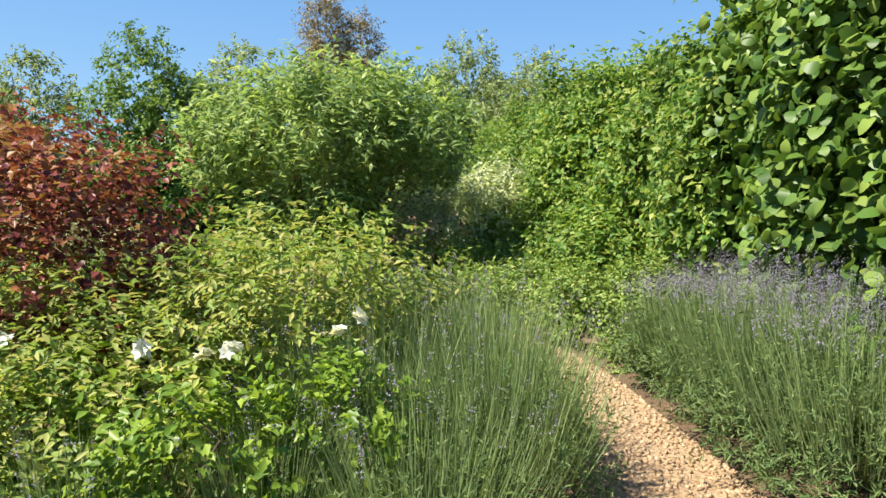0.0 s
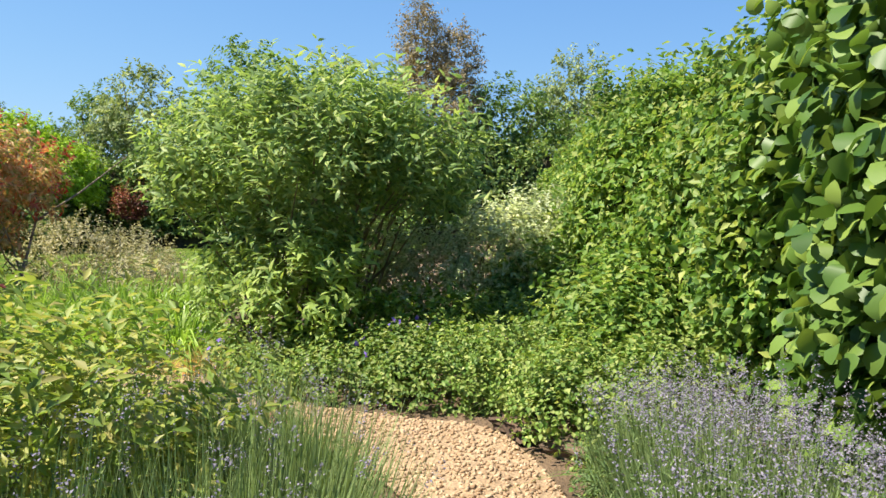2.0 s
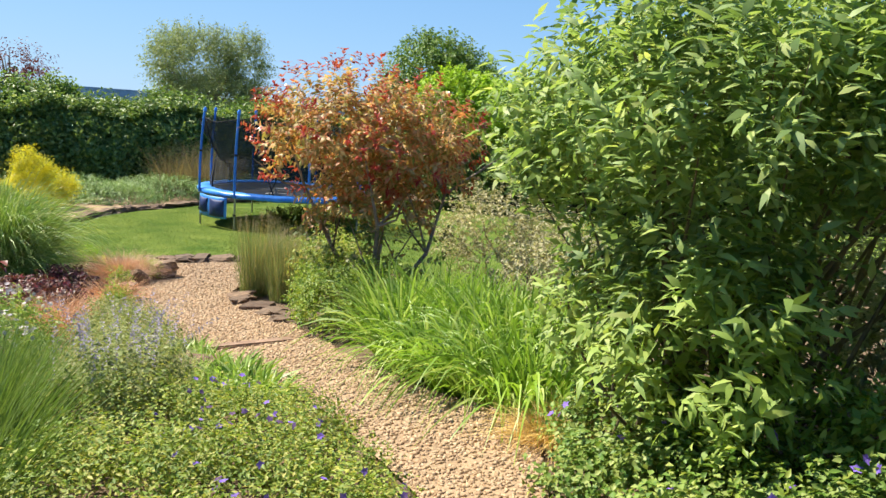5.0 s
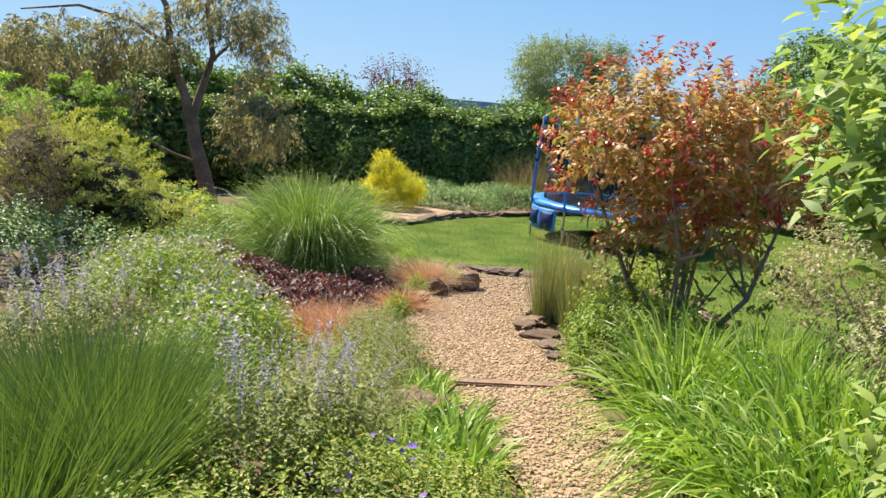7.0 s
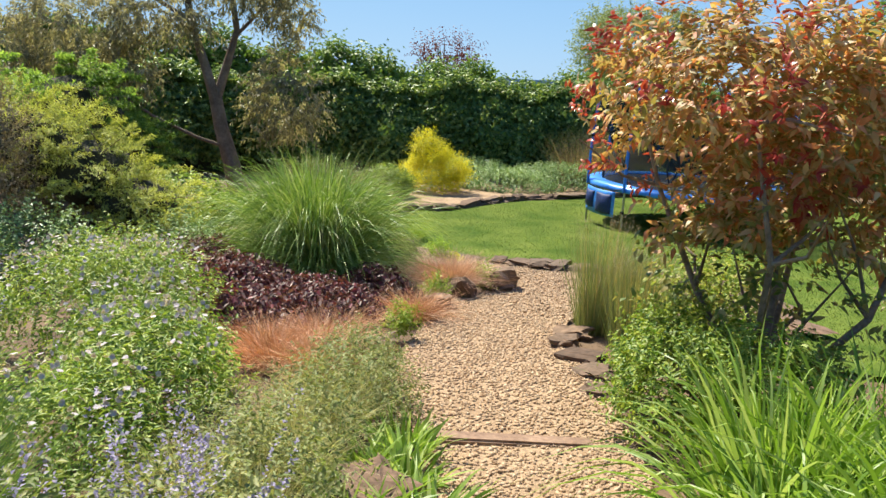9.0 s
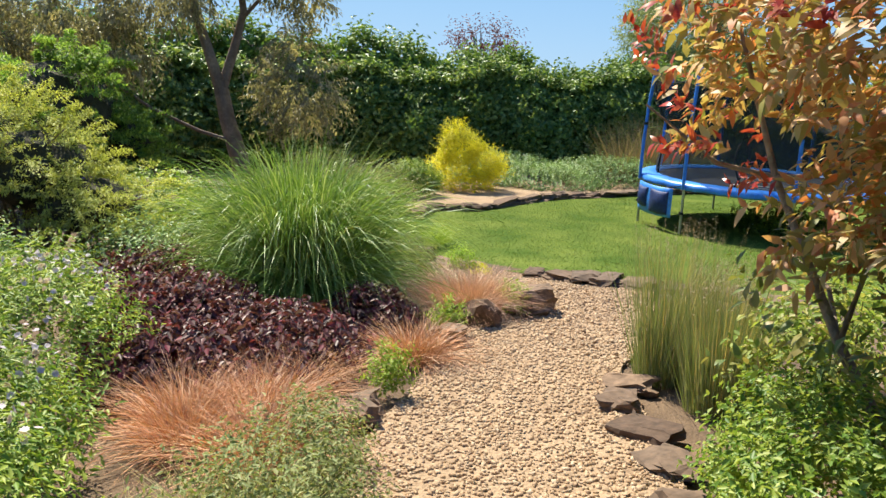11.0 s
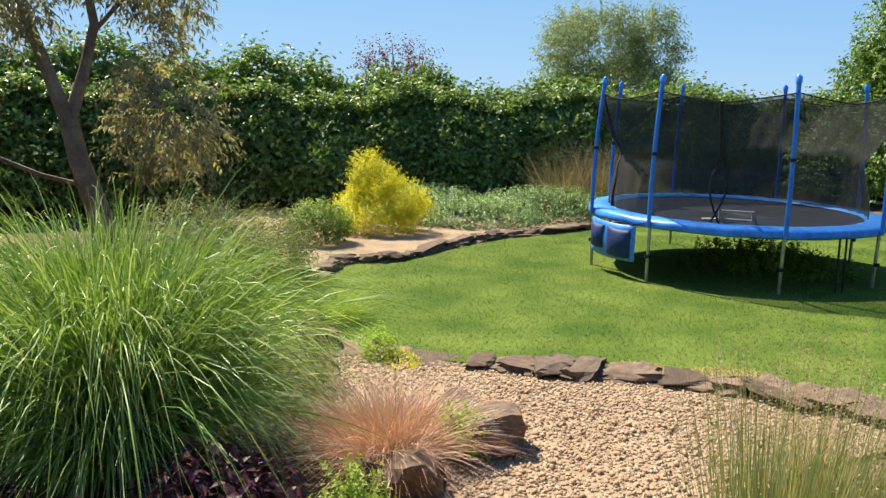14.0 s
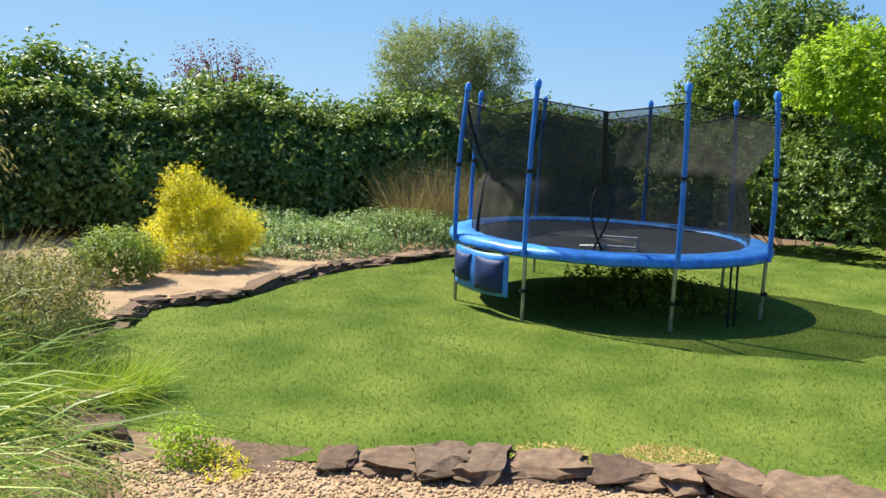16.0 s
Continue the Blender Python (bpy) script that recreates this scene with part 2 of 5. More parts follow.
def part(name, bm, mat, parent=None, label="", smooth=False):
    me = bpy.data.meshes.new(name)
    bm.to_mesh(me)
    bm.free()
    return link(name, me, mat, parent, label, smooth)


def thing(name, at, label, category, group="", kind=""):
    e = new(name)
    e.location = at
    return tagged(e, label, category, group, kind)


def unit(v):
    return v / np.maximum(np.linalg.norm(v, axis=-1, keepdims=True), 1e-6)


def join(parts):
    Vs, Fs, o = [], [], 0
    for V, F in parts:
        Vs.append(V), Fs.append(F + o)
        o += len(V)
    return np.concatenate(Vs), np.concatenate(Fs)


def leaves(P, A, N, L, W, fold=0.2, curl=0.15):
    """Folded pointed leaves: base P, axis A, upper side N, length L, width W."""
    A = unit(A)
    S = unit(np.cross(A, N))
    U = np.cross(S, A)
    n = len(P)
    L, W = np.broadcast_to(L, n)[:, None], np.broadcast_to(W, n)[:, None]
    mid = P + A * L * 0.45
    V = np.stack([P, mid + S * W * 0.5 + U * W * fold, P + A * L - U * L * curl, mid - S * W * 0.5 + U * W * fold], 1)
    q = np.arange(n)[:, None] * 4
    F = np.concatenate([q + [0, 1, 2], q + [0, 2, 3]], 0)
    return V.reshape(-1, 3), F


def full_leaves(P, A, N, L, W, fold=0.2, curl=0.15, belly=0.9):
    """Leaves with a rounded outline and a bent midrib, for plants that are passed close by."""
    A = unit(A)
    S = unit(np.cross(A, N))
    U = np.cross(S, A)
    n = len(P)
    L, W = np.broadcast_to(L, n)[:, None], np.broadcast_to(W, n)[:, None]
    a, b = P + A * L * 0.33 + U * W * fold * 0.6, P + A * L * 0.68 + U * (W * fold * 0.4 - L * curl * 0.4)
    w = 0.5 * W
    if belly >= 1:
        c, d = P + A * L * 0.1 + U * W * fold * 0.3, P + A * L * 0.9 + U * (W * fold * 0.1 - L * curl * 0.8)
        V = np.stack([P, c - S * w * 0.6, a - S * w, b - S * w * 0.92, d - S * w * 0.42, P + A * L - U * L * curl, d + S * w * 0.42, b + S * w * 0.92, a + S * w, c + S * w * 0.6], 1)
        q = np.arange(n)[:, None] * 10
        F = np.concatenate([q + k for k in ([0, 9, 1], [1, 9, 8], [1, 8, 2], [2, 8, 7], [2, 7, 3], [3, 7, 6], [3, 6, 4], [4, 6, 5])], 0)
        return V.reshape(-1, 3), F
    V = np.stack([P, a - S * w, b - S * w * belly * 0.8, P + A * L - U * L * curl, b + S * w * belly * 0.8, a + S * w], 1)
    q = np.arange(n)[:, None] * 6
    F = np.concatenate([q + k for k in ([0, 5, 1], [1, 5, 4], [1, 4, 2], [2, 4, 3])], 0)
    return V.reshape(-1, 3), F


def blades(r, P, D, L, W, droop=0.5, seg=4, power=2.0):
    """Arching grass blades that taper to a point."""
    n = len(P)
    D = unit(D)
    L, W, droop = [np.broadcast_to(x, n)[:, None] for x in (L, W, droop)]
    side = unit(np.cross(D, [0, 0, 1.0]) + r.normal(0, 0.5, (n, 3)))
    V = []
    for i in range(seg + 1):
        t = i / seg
        c = P + D * L * t + (np.array([0, 0, -1.0]) + D * [0.7, 0.7, 0]) * L * droop * t ** power
        w = W * (1 - t ** 1.6) * 0.5 + 0.0003
        V += [c - side * w, c + side * w]
    V = np.stack(V, 1)
    q = np.arange(n)[:, None] * (2 * seg + 2)
    F = np.concatenate([q + [2 * i, 2 * i + 1, 2 * i + 3, 2 * i + 2] for i in range(seg)], 0)
    return V.reshape(-1, 3), F


def tubes(lines, sides=5):
    """Tapered limbs: each line is a list of (point, radius)."""
    parts = []
    ring = np.arange(sides)
    for line in lines:
        C = np.array([p for p, _ in line], float)
        rad = np.array([q for _, q in line])
        T = unit(np.gradient(C, axis=0))
        X = unit(np.cross(T, [0.31, 0.17, 0.93]))
        Y = np.cross(T, X)
        a = 2 * math.pi * ring / sides
        V = C[:, None] + rad[:, None, None] * (np.cos(a)[None, :, None] * X[:, None] + np.sin(a)[None, :, None] * Y[:, None])
        F = [[i * sides + k, i * sides + (k + 1) % sides, (i + 1) * sides + (k + 1) % sides, (i + 1) * sides + k] for i in range(len(C) - 1) for k in range(sides)]
        parts.append((V.reshape(-1, 3), np.array(F)))
    return join(parts)


def ball(r, n):
    return unit(r.normal(size=(n, 3)))


def shoots(r, P, D, length, nodes, L, W, per=2, droop=0.35, up=0.5, fold=0.2, belly=0.0):
    """Leafy shoots: per leaves at each node along lines from P in direction D."""
    m = len(P)
    D = unit(D)
    length = np.broadcast_to(length, m)
    t = (np.arange(nodes) + 0.6) / nodes
    B = P[:, None] + D[:, None] * (length[:, None] * t)[..., None] + np.array([0, 0, -1.0]) * (length[:, None] * t ** 2 * droop * 0.4)[..., None]
    B = np.repeat(B.reshape(-1, 3), per, 0)
    Dn = np.repeat(np.repeat(D, nodes, 0), per, 0)
    n = len(B)
    out = ball(r, n)
    out = unit(out - Dn * np.sum(out * Dn, 1, keepdims=True))
    A = unit(out * 0.85 + Dn * 0.6 + np.array([0, 0, -droop]))
    N = unit(Dn * 0.5 + np.array([0, 0, up]) + r.normal(0, 0.35, (n, 3)))
    s = r.uniform(0.65, 1.15, n)
    if belly:
        return full_leaves(B + r.normal(0, 0.006, (n, 3)), A, N, L * s, W * s, fold, 0.2, belly)
    return leaves(B + r.normal(0, 0.006, (n, 3)), A, N, L * s, W * s, fold)


def crown_points(r, blobs, n, shell=0.3, clumps=0, flat=-1.0):
    """Points near the outer skin of a union of ellipsoids, gathered in clumps, with the way out."""
    blobs = np.array(blobs, float)
    area = np.array([(b[3] * b[4] + b[4] * b[5] + b[3] * b[5]) for b in blobs])
    pts, outs = [], []
    k = r.choice(len(blobs), n * 3, p=area / area.sum())
    d = ball(r, n * 3)
    if clumps:
        cd = ball(r, clumps)
        near = cd[r.integers(0, clumps, n * 3)]
        d = unit(near + r.normal(0, 0.28, d.shape))
    rad = 1 - shell * r.random(n * 3) ** 1.5 + r.normal(0, 0.05, n * 3)
    P = blobs[k, :3] + d * blobs[k, 3:] * rad[:, None]
    O = unit(d / blobs[k, 3:])
    deep = np.zeros(len(P), bool)
    for i, b in enumerate(blobs):
        q = np.linalg.norm((P - b[:3]) / b[3:], axis=1)
        deep |= (q < 1 - shell) & (k != i)
    ok = ~deep & (d[:, 2] > flat)
    return P[ok][:n], O[ok][:n]


# ---- the lie of the land ----
LX = [-400, -60, -30, -18, -13, -10.7, -9.3, -7, -5, -3.6, -2, 0.6, 4, 30, 400]
LZ = [-1.6, -1.3, -1.2, -1.02, -0.89, -0.78, -0.68, -0.48, -0.27, -0.08, 0.1, 0.42, 0.5, 0.6, 0.8]


def gz(x, y):
    s = np.clip((np.asarray(x, float) + 3) / 3, 0, 1)
    return np.interp(x, LX, LZ) + 0.05 * np.clip(np.asarray(y, float) - 5.2, -5, 2) * s * s * (3 - 2 * s)


def on(x, y, dz=0.0):
    return np.stack([x, y, gz(x, y) + dz], -1)


def inside(poly, x, y):
    c = np.zeros(np.shape(x), bool)
    for (x0, y0), (x1, y1) in zip(poly, poly[1:] + poly[:1]):
        if y0 != y1:
            c ^= ((y0 > y) != (y1 > y)) & (x < (x1 - x0) * (y - y0) / (y1 - y0) + x0)
    return c


def scatter(r, poly, n):
    lo, hi = np.min(poly, 0), np.max(poly, 0)
    X = r.uniform(lo, hi, (n * 6, 2))
    X = X[inside(poly, X[:, 0], X[:, 1])]
    return X[:n, 0], X[:n, 1]


def smooth_line(pts, k=6):
    """Catmull-Rom through plan points."""
    p = [pts[0]] + list(pts) + [pts[-1]]
    out = []
    for i in range(1, len(p) - 2):
        a, b, c, d = [np.array(q, float) for q in p[i - 1:i + 3]]
        for j in range(k):
            t = j / k
            out.append(tuple(0.5 * (2 * b + (c - a) * t + (2 * a - 5 * b + 4 * c - d) * t ** 2 + (3 * b - a - 3 * c + d) * t ** 3)))
    return out + [tuple(pts[-1])]


def sheet(poly, cell, dz, name, mat):
    """A sheet of ground cells that fill a plan outline and follow the land."""
    lo, hi = np.min(poly, 0), np.max(poly, 0)
    xs, ys = np.arange(lo[0], hi[0] + cell, cell), np.arange(lo[1], hi[1] + cell, cell)
    X, Y = np.meshgrid(xs, ys, indexing="ij")
    V = on(X.ravel(), Y.ravel(), dz)
    i, j = np.meshgrid(np.arange(len(xs) - 1), np.arange(len(ys) - 1), indexing="ij")
    ins = inside(poly, X, Y)
    keep = ins[:-1, :-1] | ins[1:, :-1] | ins[:-1, 1:] | ins[1:, 1:]
    a = (i * len(ys) + j)[keep]
    F = np.stack([a, a + len(ys), a + len(ys) + 1, a + 1], -1)
    used, F = np.unique(F, return_inverse=True)
    Q = V[used]
    out = np.where(~ins.ravel()[used])[0]
    if len(out):
        A, B = np.array(poly), np.roll(np.array(poly), -1, 0)
        d = B - A
        w = Q[out, None, :2] - A[None]
        t = np.clip((w * d).sum(-1) / np.maximum((d * d).sum(-1), 1e-9), 0, 1)
        C = A[None] + d[None] * t[..., None]
        best = np.argmin(((C - Q[out, None, :2]) ** 2).sum(-1), 1)
        c = C[np.arange(len(out)), best]
        Q[out] = on(c[:, 0], c[:, 1], dz)
    me = rows_of(Q, F.reshape(-1, 4), name)
    return tagged(link(name, me, mat, smooth=True), kind="structure")


PATH_L = smooth_line([(0.55, -2.5), (0.5, 0.5), (0.55, 2.2), (0.58, 3.3), (0.42, 4.2), (-0.1, 4.85), (-0.8, 5.3), (-1.45, 5.65), (-2.2, 5.95), (-3.3, 6.3), (-4.2, 6.25), (-5.26, 6.4), (-6.4, 6.5), (-7.5, 6.92), (-8.6, 7.35), (-9.2, 7.9), (-9.75, 8.0), (-10.3, 7.5), (-11.3, 7.65), (-12.6, 7.3)])
PATH_R = smooth_line([(1.55, -2.5), (1.4, 0.5), (1.3, 2.6), (1.16, 3.5), (1.0, 4.4), (0.78, 4.95), (0.5, 5.3), (0.05, 5.45), (-0.45, 5.65), (-1.1, 5.95), (-1.5, 6.35), (-2.0, 6.85), (-2.96, 7.0), (-4.1, 7.25), (-4.6, 7.45), (-5.7, 7.8), (-7.2, 8.2), (-7.9, 8.45), (-8.6, 9.5), (-8.8, 10.6)])
EDGING = smooth_line([(-12.7, 7.35), (-11.85, 7.7), (-11.35, 8.25), (-10.8, 9.05), (-10.15, 10.05), (-9.5, 10.5), (-8.7, 10.85), (-7.6, 10.4), (-6.9, 9.75)], 8)
GRAVEL = PATH_L + EDGING[2:48] + PATH_R[::-1]
BED_EDGE = smooth_line([(-14.9, 7.9), (-15.7, 8.35), (-15.95, 9.2), (-16.9, 10.2), (-17.6, 11.2), (-18.1, 12.4), (-18.5, 13.6), (-19.0, 15.2), (-19.2, 17)], 8)
LAWN = [(-14.9, 7.9), (-13.6, 7.1)] + EDGING + [(-6.4, 9.3), (-5.9, 10.0), (-5.0, 11.2), (-3.2, 12.0), (-3.0, 24), (-17.2, 24)] + BED_EDGE[::-1]

# ---- ground ----
def ground():
    u = np.concatenate([-np.geomspace(400, 34, 12), np.arange(-32, 14, 0.4), np.geomspace(15, 400, 12)])
    v = np.concatenate([-np.geomspace(400, 9, 12), np.arange(-8, 34, 0.5), np.geomspace(35, 900, 12)])
    X, Y = np.meshgrid(u, v, indexing="ij")
    V = on(X.ravel(), Y.ravel(), -0.03)
    i, j = np.meshgrid(np.arange(len(u) - 1), np.arange(len(v) - 1), indexing="ij")
    a = (i * len(v) + j).ravel()
    me = rows_of(V, np.stack([a, a + len(v), a + len(v) + 1, a + 1], -1), "ground")
    c = V[a]
    ob = link("ground", me, M["soil"], smooth=True)
    me.materials.append(M["field"])
    me.polygons.foreach_set("material_index", ((c[:, 0] < -23) | (c[:, 0] > 4) | (c[:, 1] > 25) | (c[:, 1] < -6)).astype(np.int32))
    return tagged(ob, "brown soil of the beds with fields beyond", "ground", kind="structure")


ground()
gravel_path = tagged(sheet(GRAVEL, 0.07, 0.0, "pavement", M["gravel_bed"]), "winding garden path of pale pinkish-tan gravel", "gravel path")
lawn = tagged(sheet(LAWN, 0.15, 0.012, "lawn", M["lawn"]), "mown green lawn with dry yellowish patches", "lawn")
BED = BED_EDGE + [(-22, 17), (-22, 6.5), (-16, 6.8)]
raised_bed = tagged(sheet(BED, 0.2, 0.1, "raised_bed", M["gravel_bed"]), "raised border of bare gritty soil behind stones", "garden bed")


# ---- plants: makers ----
def seed(k):
    return np.random.default_rng(k)


def disc(r, n, x, y, rx, ry):
    a, q = r.uniform(0, 2 * math.pi, n), np.sqrt(r.random(n))
    return x + rx * q * np.cos(a), y + ry * q * np.sin(a), q, a


def skew(r, n, a, q, lean, spread=0.25):
    """Growing directions that fan out from the middle of a tuft."""
    return unit(np.stack([np.cos(a) * q * lean, np.sin(a) * q * lean, np.ones(n)], -1) + r.normal(0, spread, (n, 3)) * [1, 1, 0.3])


def put(V, F, name, mat, parent, label=""):
    V = np.asarray(V) - np.array(parent.location)
    return link(name, rows_of(V, F, name), mat, parent, label)


def tuft(k, name, x, y, rx, ry, n, L, W, lean, droop, mat, label, category, seg=4, group="", spread=0.25, dz=0.0, fans=3, power=2.0):
    r = seed(k)
    t = thing(name, (x, y, float(gz(x, y))), label, category, group)
    px, py, q, a = disc(r, n, x, y, rx, ry)
    B, D = on(px, py, -0.02 + dz), skew(r, n, a, q, lean, spread)
    L, W, droop = L * r.uniform(0.6, 1.1, n), W * r.uniform(0.7, 1.2, n), droop * r.uniform(0.5, 1.3, n)
    if power > 2:
        droop = droop * (0.55 + 0.75 * q)
    which = np.floor(a / (2 * math.pi) * fans).astype(int) % fans
    for f in range(fans):
        k = which == f
        if k.any():
            put(*blades(r, B[k], D[k], L[k], W[k], droop[k], seg, power), "leaf_fan", mat, t)
    return t


def flowers(r, P, size, petals, mat, parent, name="bloom", up=0.6):
    n = len(P)
    N = unit(ball(r, n) + [0, 0, up])
    X = unit(np.cross(N, ball(r, n)))
    Y = np.cross(N, X)
    out = []
    for i in range(petals):
        a = 2 * math.pi * i / petals
        A = X * math.cos(a) + Y * math.sin(a) + N * 0.25
        out.append(leaves(P, A, N, size * r.uniform(0.8, 1.1, n), size * 0.8, 0.1, 0.1))
    return tagged(put(*join(out), name, mat, parent), kind="stuff")


def spikes(r, P, D, h, size, mat, parent, name="flower_spike", whorls=7, per=4):
    m = len(P)
    V, F = shoots(r, P, D, h, whorls, size, size * 0.7, per, 0.0, 0.6)
    return tagged(put(V, F, name, mat, parent), kind="stuff")


def mound(k, name, blobs, n, nodes, length, L, W, mat, label, category, per=2, droop=0.3, shell=0.35, clumps=0, stems=14, girth=0.012, group="", up=0.5, core=0.0, lift=0.5, flat=-0.6, belly=0.0):
    """A leafy shrub or mat: shoots on the skin of a union of ellipsoids, with stems inside."""
    r = seed(k)
    b = np.array(blobs, float)
    x, y = b[:, 0].mean(), b[:, 1].mean()
    t = thing(name, (x, y, float(gz(x, y))), label, category, group)
    P, O = crown_points(r, blobs, n, shell, clumps, flat)
    D = unit(O + np.array([0, 0, lift]) + r.normal(0, 0.4, P.shape))
    near = np.argmin(np.stack([np.linalg.norm((P - c[:3]) / c[3:], axis=1) for c in b]), 0)
    near = near * 2 + (P[:, 0] > b[near, 0])
    for f in np.unique(near):
        k = near == f
        put(*shoots(r, (P - D * length * 0.5)[k], D[k], length * r.uniform(0.7, 1.3, k.sum()), nodes, L, W, per, droop, up, belly=belly), "foliage", mat, t)
    if stems:
        for p in P[r.choice(len(P), min(len(P), stems), replace=False)]:
            s = np.array([x + (p[0] - x) * 0.12, y + (p[1] - y) * 0.12, gz(x, y) - 0.05])
            e = p - s
            w = girth * r.uniform(0.7, 1.3)
            bow = r.normal(0, 0.07, 3)
            line = [(s, w), (s + e * [0.3, 0.3, 0.32] + bow, w * 0.8), (s + e * [0.6, 0.6, 0.68] - bow, w * 0.5), (p, w * 0.15)]
            put(*tubes([line]), "stem", M["twig"], t)
    # optional dark balls that stand in for shade inside the crown
    if core:
        for c in b:
            bm = bmesh.new()
            bmesh.ops.create_icosphere(bm, subdivisions=3, radius=1)
            for v in bm.verts:
                v.co = Vector(c[:3]) - t.location + Vector([v.co[i] * c[3 + i] * core * (1 + 0.15 * noise.noise(v.co * 3)) for i in range(3)])
            part("shade_core", bm, M["shade_fill"], t, "solid dark core standing in for inner twigs and their shade")
    return t


def hedge(k, name, line, depth, height, n, nodes, length, L, W, mat, label, category="hedge", wave=0.15, lump=0.12, per=2, tops=0.25, foot=0.15, both=False, belly=0.0, slope=0.0):
    """A hedge along plan points with a bulging leafy face and top, over a dark core coloured as inner shade."""
    r = seed(k)
    pts = np.array(smooth_line(line, 8))
    seglen = np.r_[0, np.cumsum(np.linalg.norm(np.diff(pts, axis=0), axis=1))]
    hs = np.interp(np.linspace(0, 1, len(pts)), np.linspace(0, 1, len(height)), height)
    t = thing(name, (*pts[len(pts) // 2], float(gz(*pts[len(pts) // 2]))), label, category)

    def place(s, h, d):
        X = np.stack([np.interp(s, seglen, pts[:, i]) for i in (0, 1)], -1)
        T = unit(np.stack([np.interp(s + 0.05, seglen, pts[:, i]) - np.interp(s - 0.05, seglen, pts[:, i]) for i in (0, 1)], -1))
        Nn = np.stack([T[:, 1], -T[:, 0]], -1)
        H = np.interp(s, seglen, hs)
        bulge = lump * (np.sin(s * 2.3 + 3 * h) + np.sin(s * 5.1 - 4 * h + 1) * 0.6 + np.sin(s * 0.9) * 0.8)
        z = gz(X[:, 0], X[:, 1]) + h * (H + wave * (np.sin(s * 1.7) + 0.6 * np.sin(s * 4.3 + 2)) * h)
        Q = X - Nn * (d + bulge * (h > -1))[:, None]
        return np.c_[Q, z], np.c_[Nn, np.zeros(len(s))]

    # the face, then the top
    s, h = r.uniform(0, seglen[-1], n), r.random(n) ** 0.85
    face = r.random(n) < (0.72 if not both else 0.6)
    round_off = np.where(h > 0.8, (h - 0.8) * depth * 0.9, 0) + slope * np.clip(h - 0.4, 0, 1)
    d = np.where(face, round_off + np.abs(r.normal(0, 0.07, n)), r.uniform(slope * 0.6, depth, n))
    h = np.where(face, foot + (1 - foot) * h, 1.0 + r.normal(0, 0.02, n))
    P, Nn = place(s, h, d)
    D = unit(np.where(face[:, None], Nn * 0.9 + [0, 0, 0.35], Nn * 0.15 + [0, 0, 1.0]) + r.normal(0, 0.45, P.shape))
    ln = length * r.uniform(0.6, 1.4, n) * np.where(~face & (r.random(n) < tops), 1.7, 1.0)
    V, F = shoots(r, P - D * length * 0.4, D, ln, nodes, L, W, per, 0.3, 0.4, belly=belly)
    tagged(put(V, F, "foliage", mat, t), kind="stuff")
    # dark sheet behind the leaves: stops see-through and paints the inner shade
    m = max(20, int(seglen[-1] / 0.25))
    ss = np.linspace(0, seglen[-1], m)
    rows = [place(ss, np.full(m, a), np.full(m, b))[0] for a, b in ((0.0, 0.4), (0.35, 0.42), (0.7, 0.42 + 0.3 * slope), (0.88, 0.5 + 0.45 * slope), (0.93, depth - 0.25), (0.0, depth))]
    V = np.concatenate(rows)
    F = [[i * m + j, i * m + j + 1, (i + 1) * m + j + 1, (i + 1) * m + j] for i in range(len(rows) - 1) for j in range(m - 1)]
    put(V, np.array(F), "shade_core", M["shade_fill"], t, "solid dark core standing in for inner twigs and their shade")
    return t


def plumes(k, name, blobs, n, reach, L, W, mat, label, category, sub=9, droop=0.25):
    """A spreading conifer: arching flat sprays with side shoots, over a dark core coloured as inner shade."""
    r = seed(k)
    b = np.array(blobs, float)
    x, y = b[:, 0].mean(), b[:, 1].mean()
    t = thing(name, (x, y, float(gz(x, y))), label, category)
    P, O = crown_points(r, blobs, n, 0.55, 0, -0.35)
    D = unit(O * [1, 1, 0.5] + [0, 0, 0.3] + r.normal(0, 0.25, P.shape))
    S = unit(np.cross(D, [0, 0, 1.0]))
    R = reach * r.uniform(0.6, 1.3, len(P))
    B = P - D * R[:, None] * 0.7
    Q, E, G = [], [], []
    for u in np.linspace(0.12, 1, sub):
        c = B + D * (R * u)[:, None] - np.array([0, 0, 1.0]) * (R * droop * u * u)[:, None]
        for side in (-1, 1):
            Q.append(c)
            E.append(unit(D + S * side * 0.8 * (1.1 - u) + r.normal(0, 0.12, D.shape)))
            G.append(R * (0.12 + 0.3 * (1 - u)))
    Q, E, G = np.concatenate(Q), np.concatenate(E), np.concatenate(G)
    west = Q[:, 1] > y
    for half in (west, ~west):
        put(*shoots(r, Q[half], E[half], G[half], 5, L, W, 3, 0.1, 1.0), "foliage", mat, t)
    for p, d, w in zip(B[::6], D[::6], R[::6]):
        put(*tubes([[((x + (p[0] - x) * 0.3, y + (p[1] - y) * 0.3, gz(x, y) + 0.05), 0.025), (p, 0.014), (p + d * w * 0.7, 0.004)]]), "stem", M["twig"], t)
    # dark lumpy balls under the sprays, painting the shade of the interior
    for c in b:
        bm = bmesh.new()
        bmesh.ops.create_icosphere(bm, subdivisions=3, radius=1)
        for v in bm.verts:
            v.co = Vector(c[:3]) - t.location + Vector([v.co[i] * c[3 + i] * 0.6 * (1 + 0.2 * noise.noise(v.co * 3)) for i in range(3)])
        part("shade_core", bm, M["shade_fill"], t, "solid dark core standing in for inner twigs and their shade")
    return t


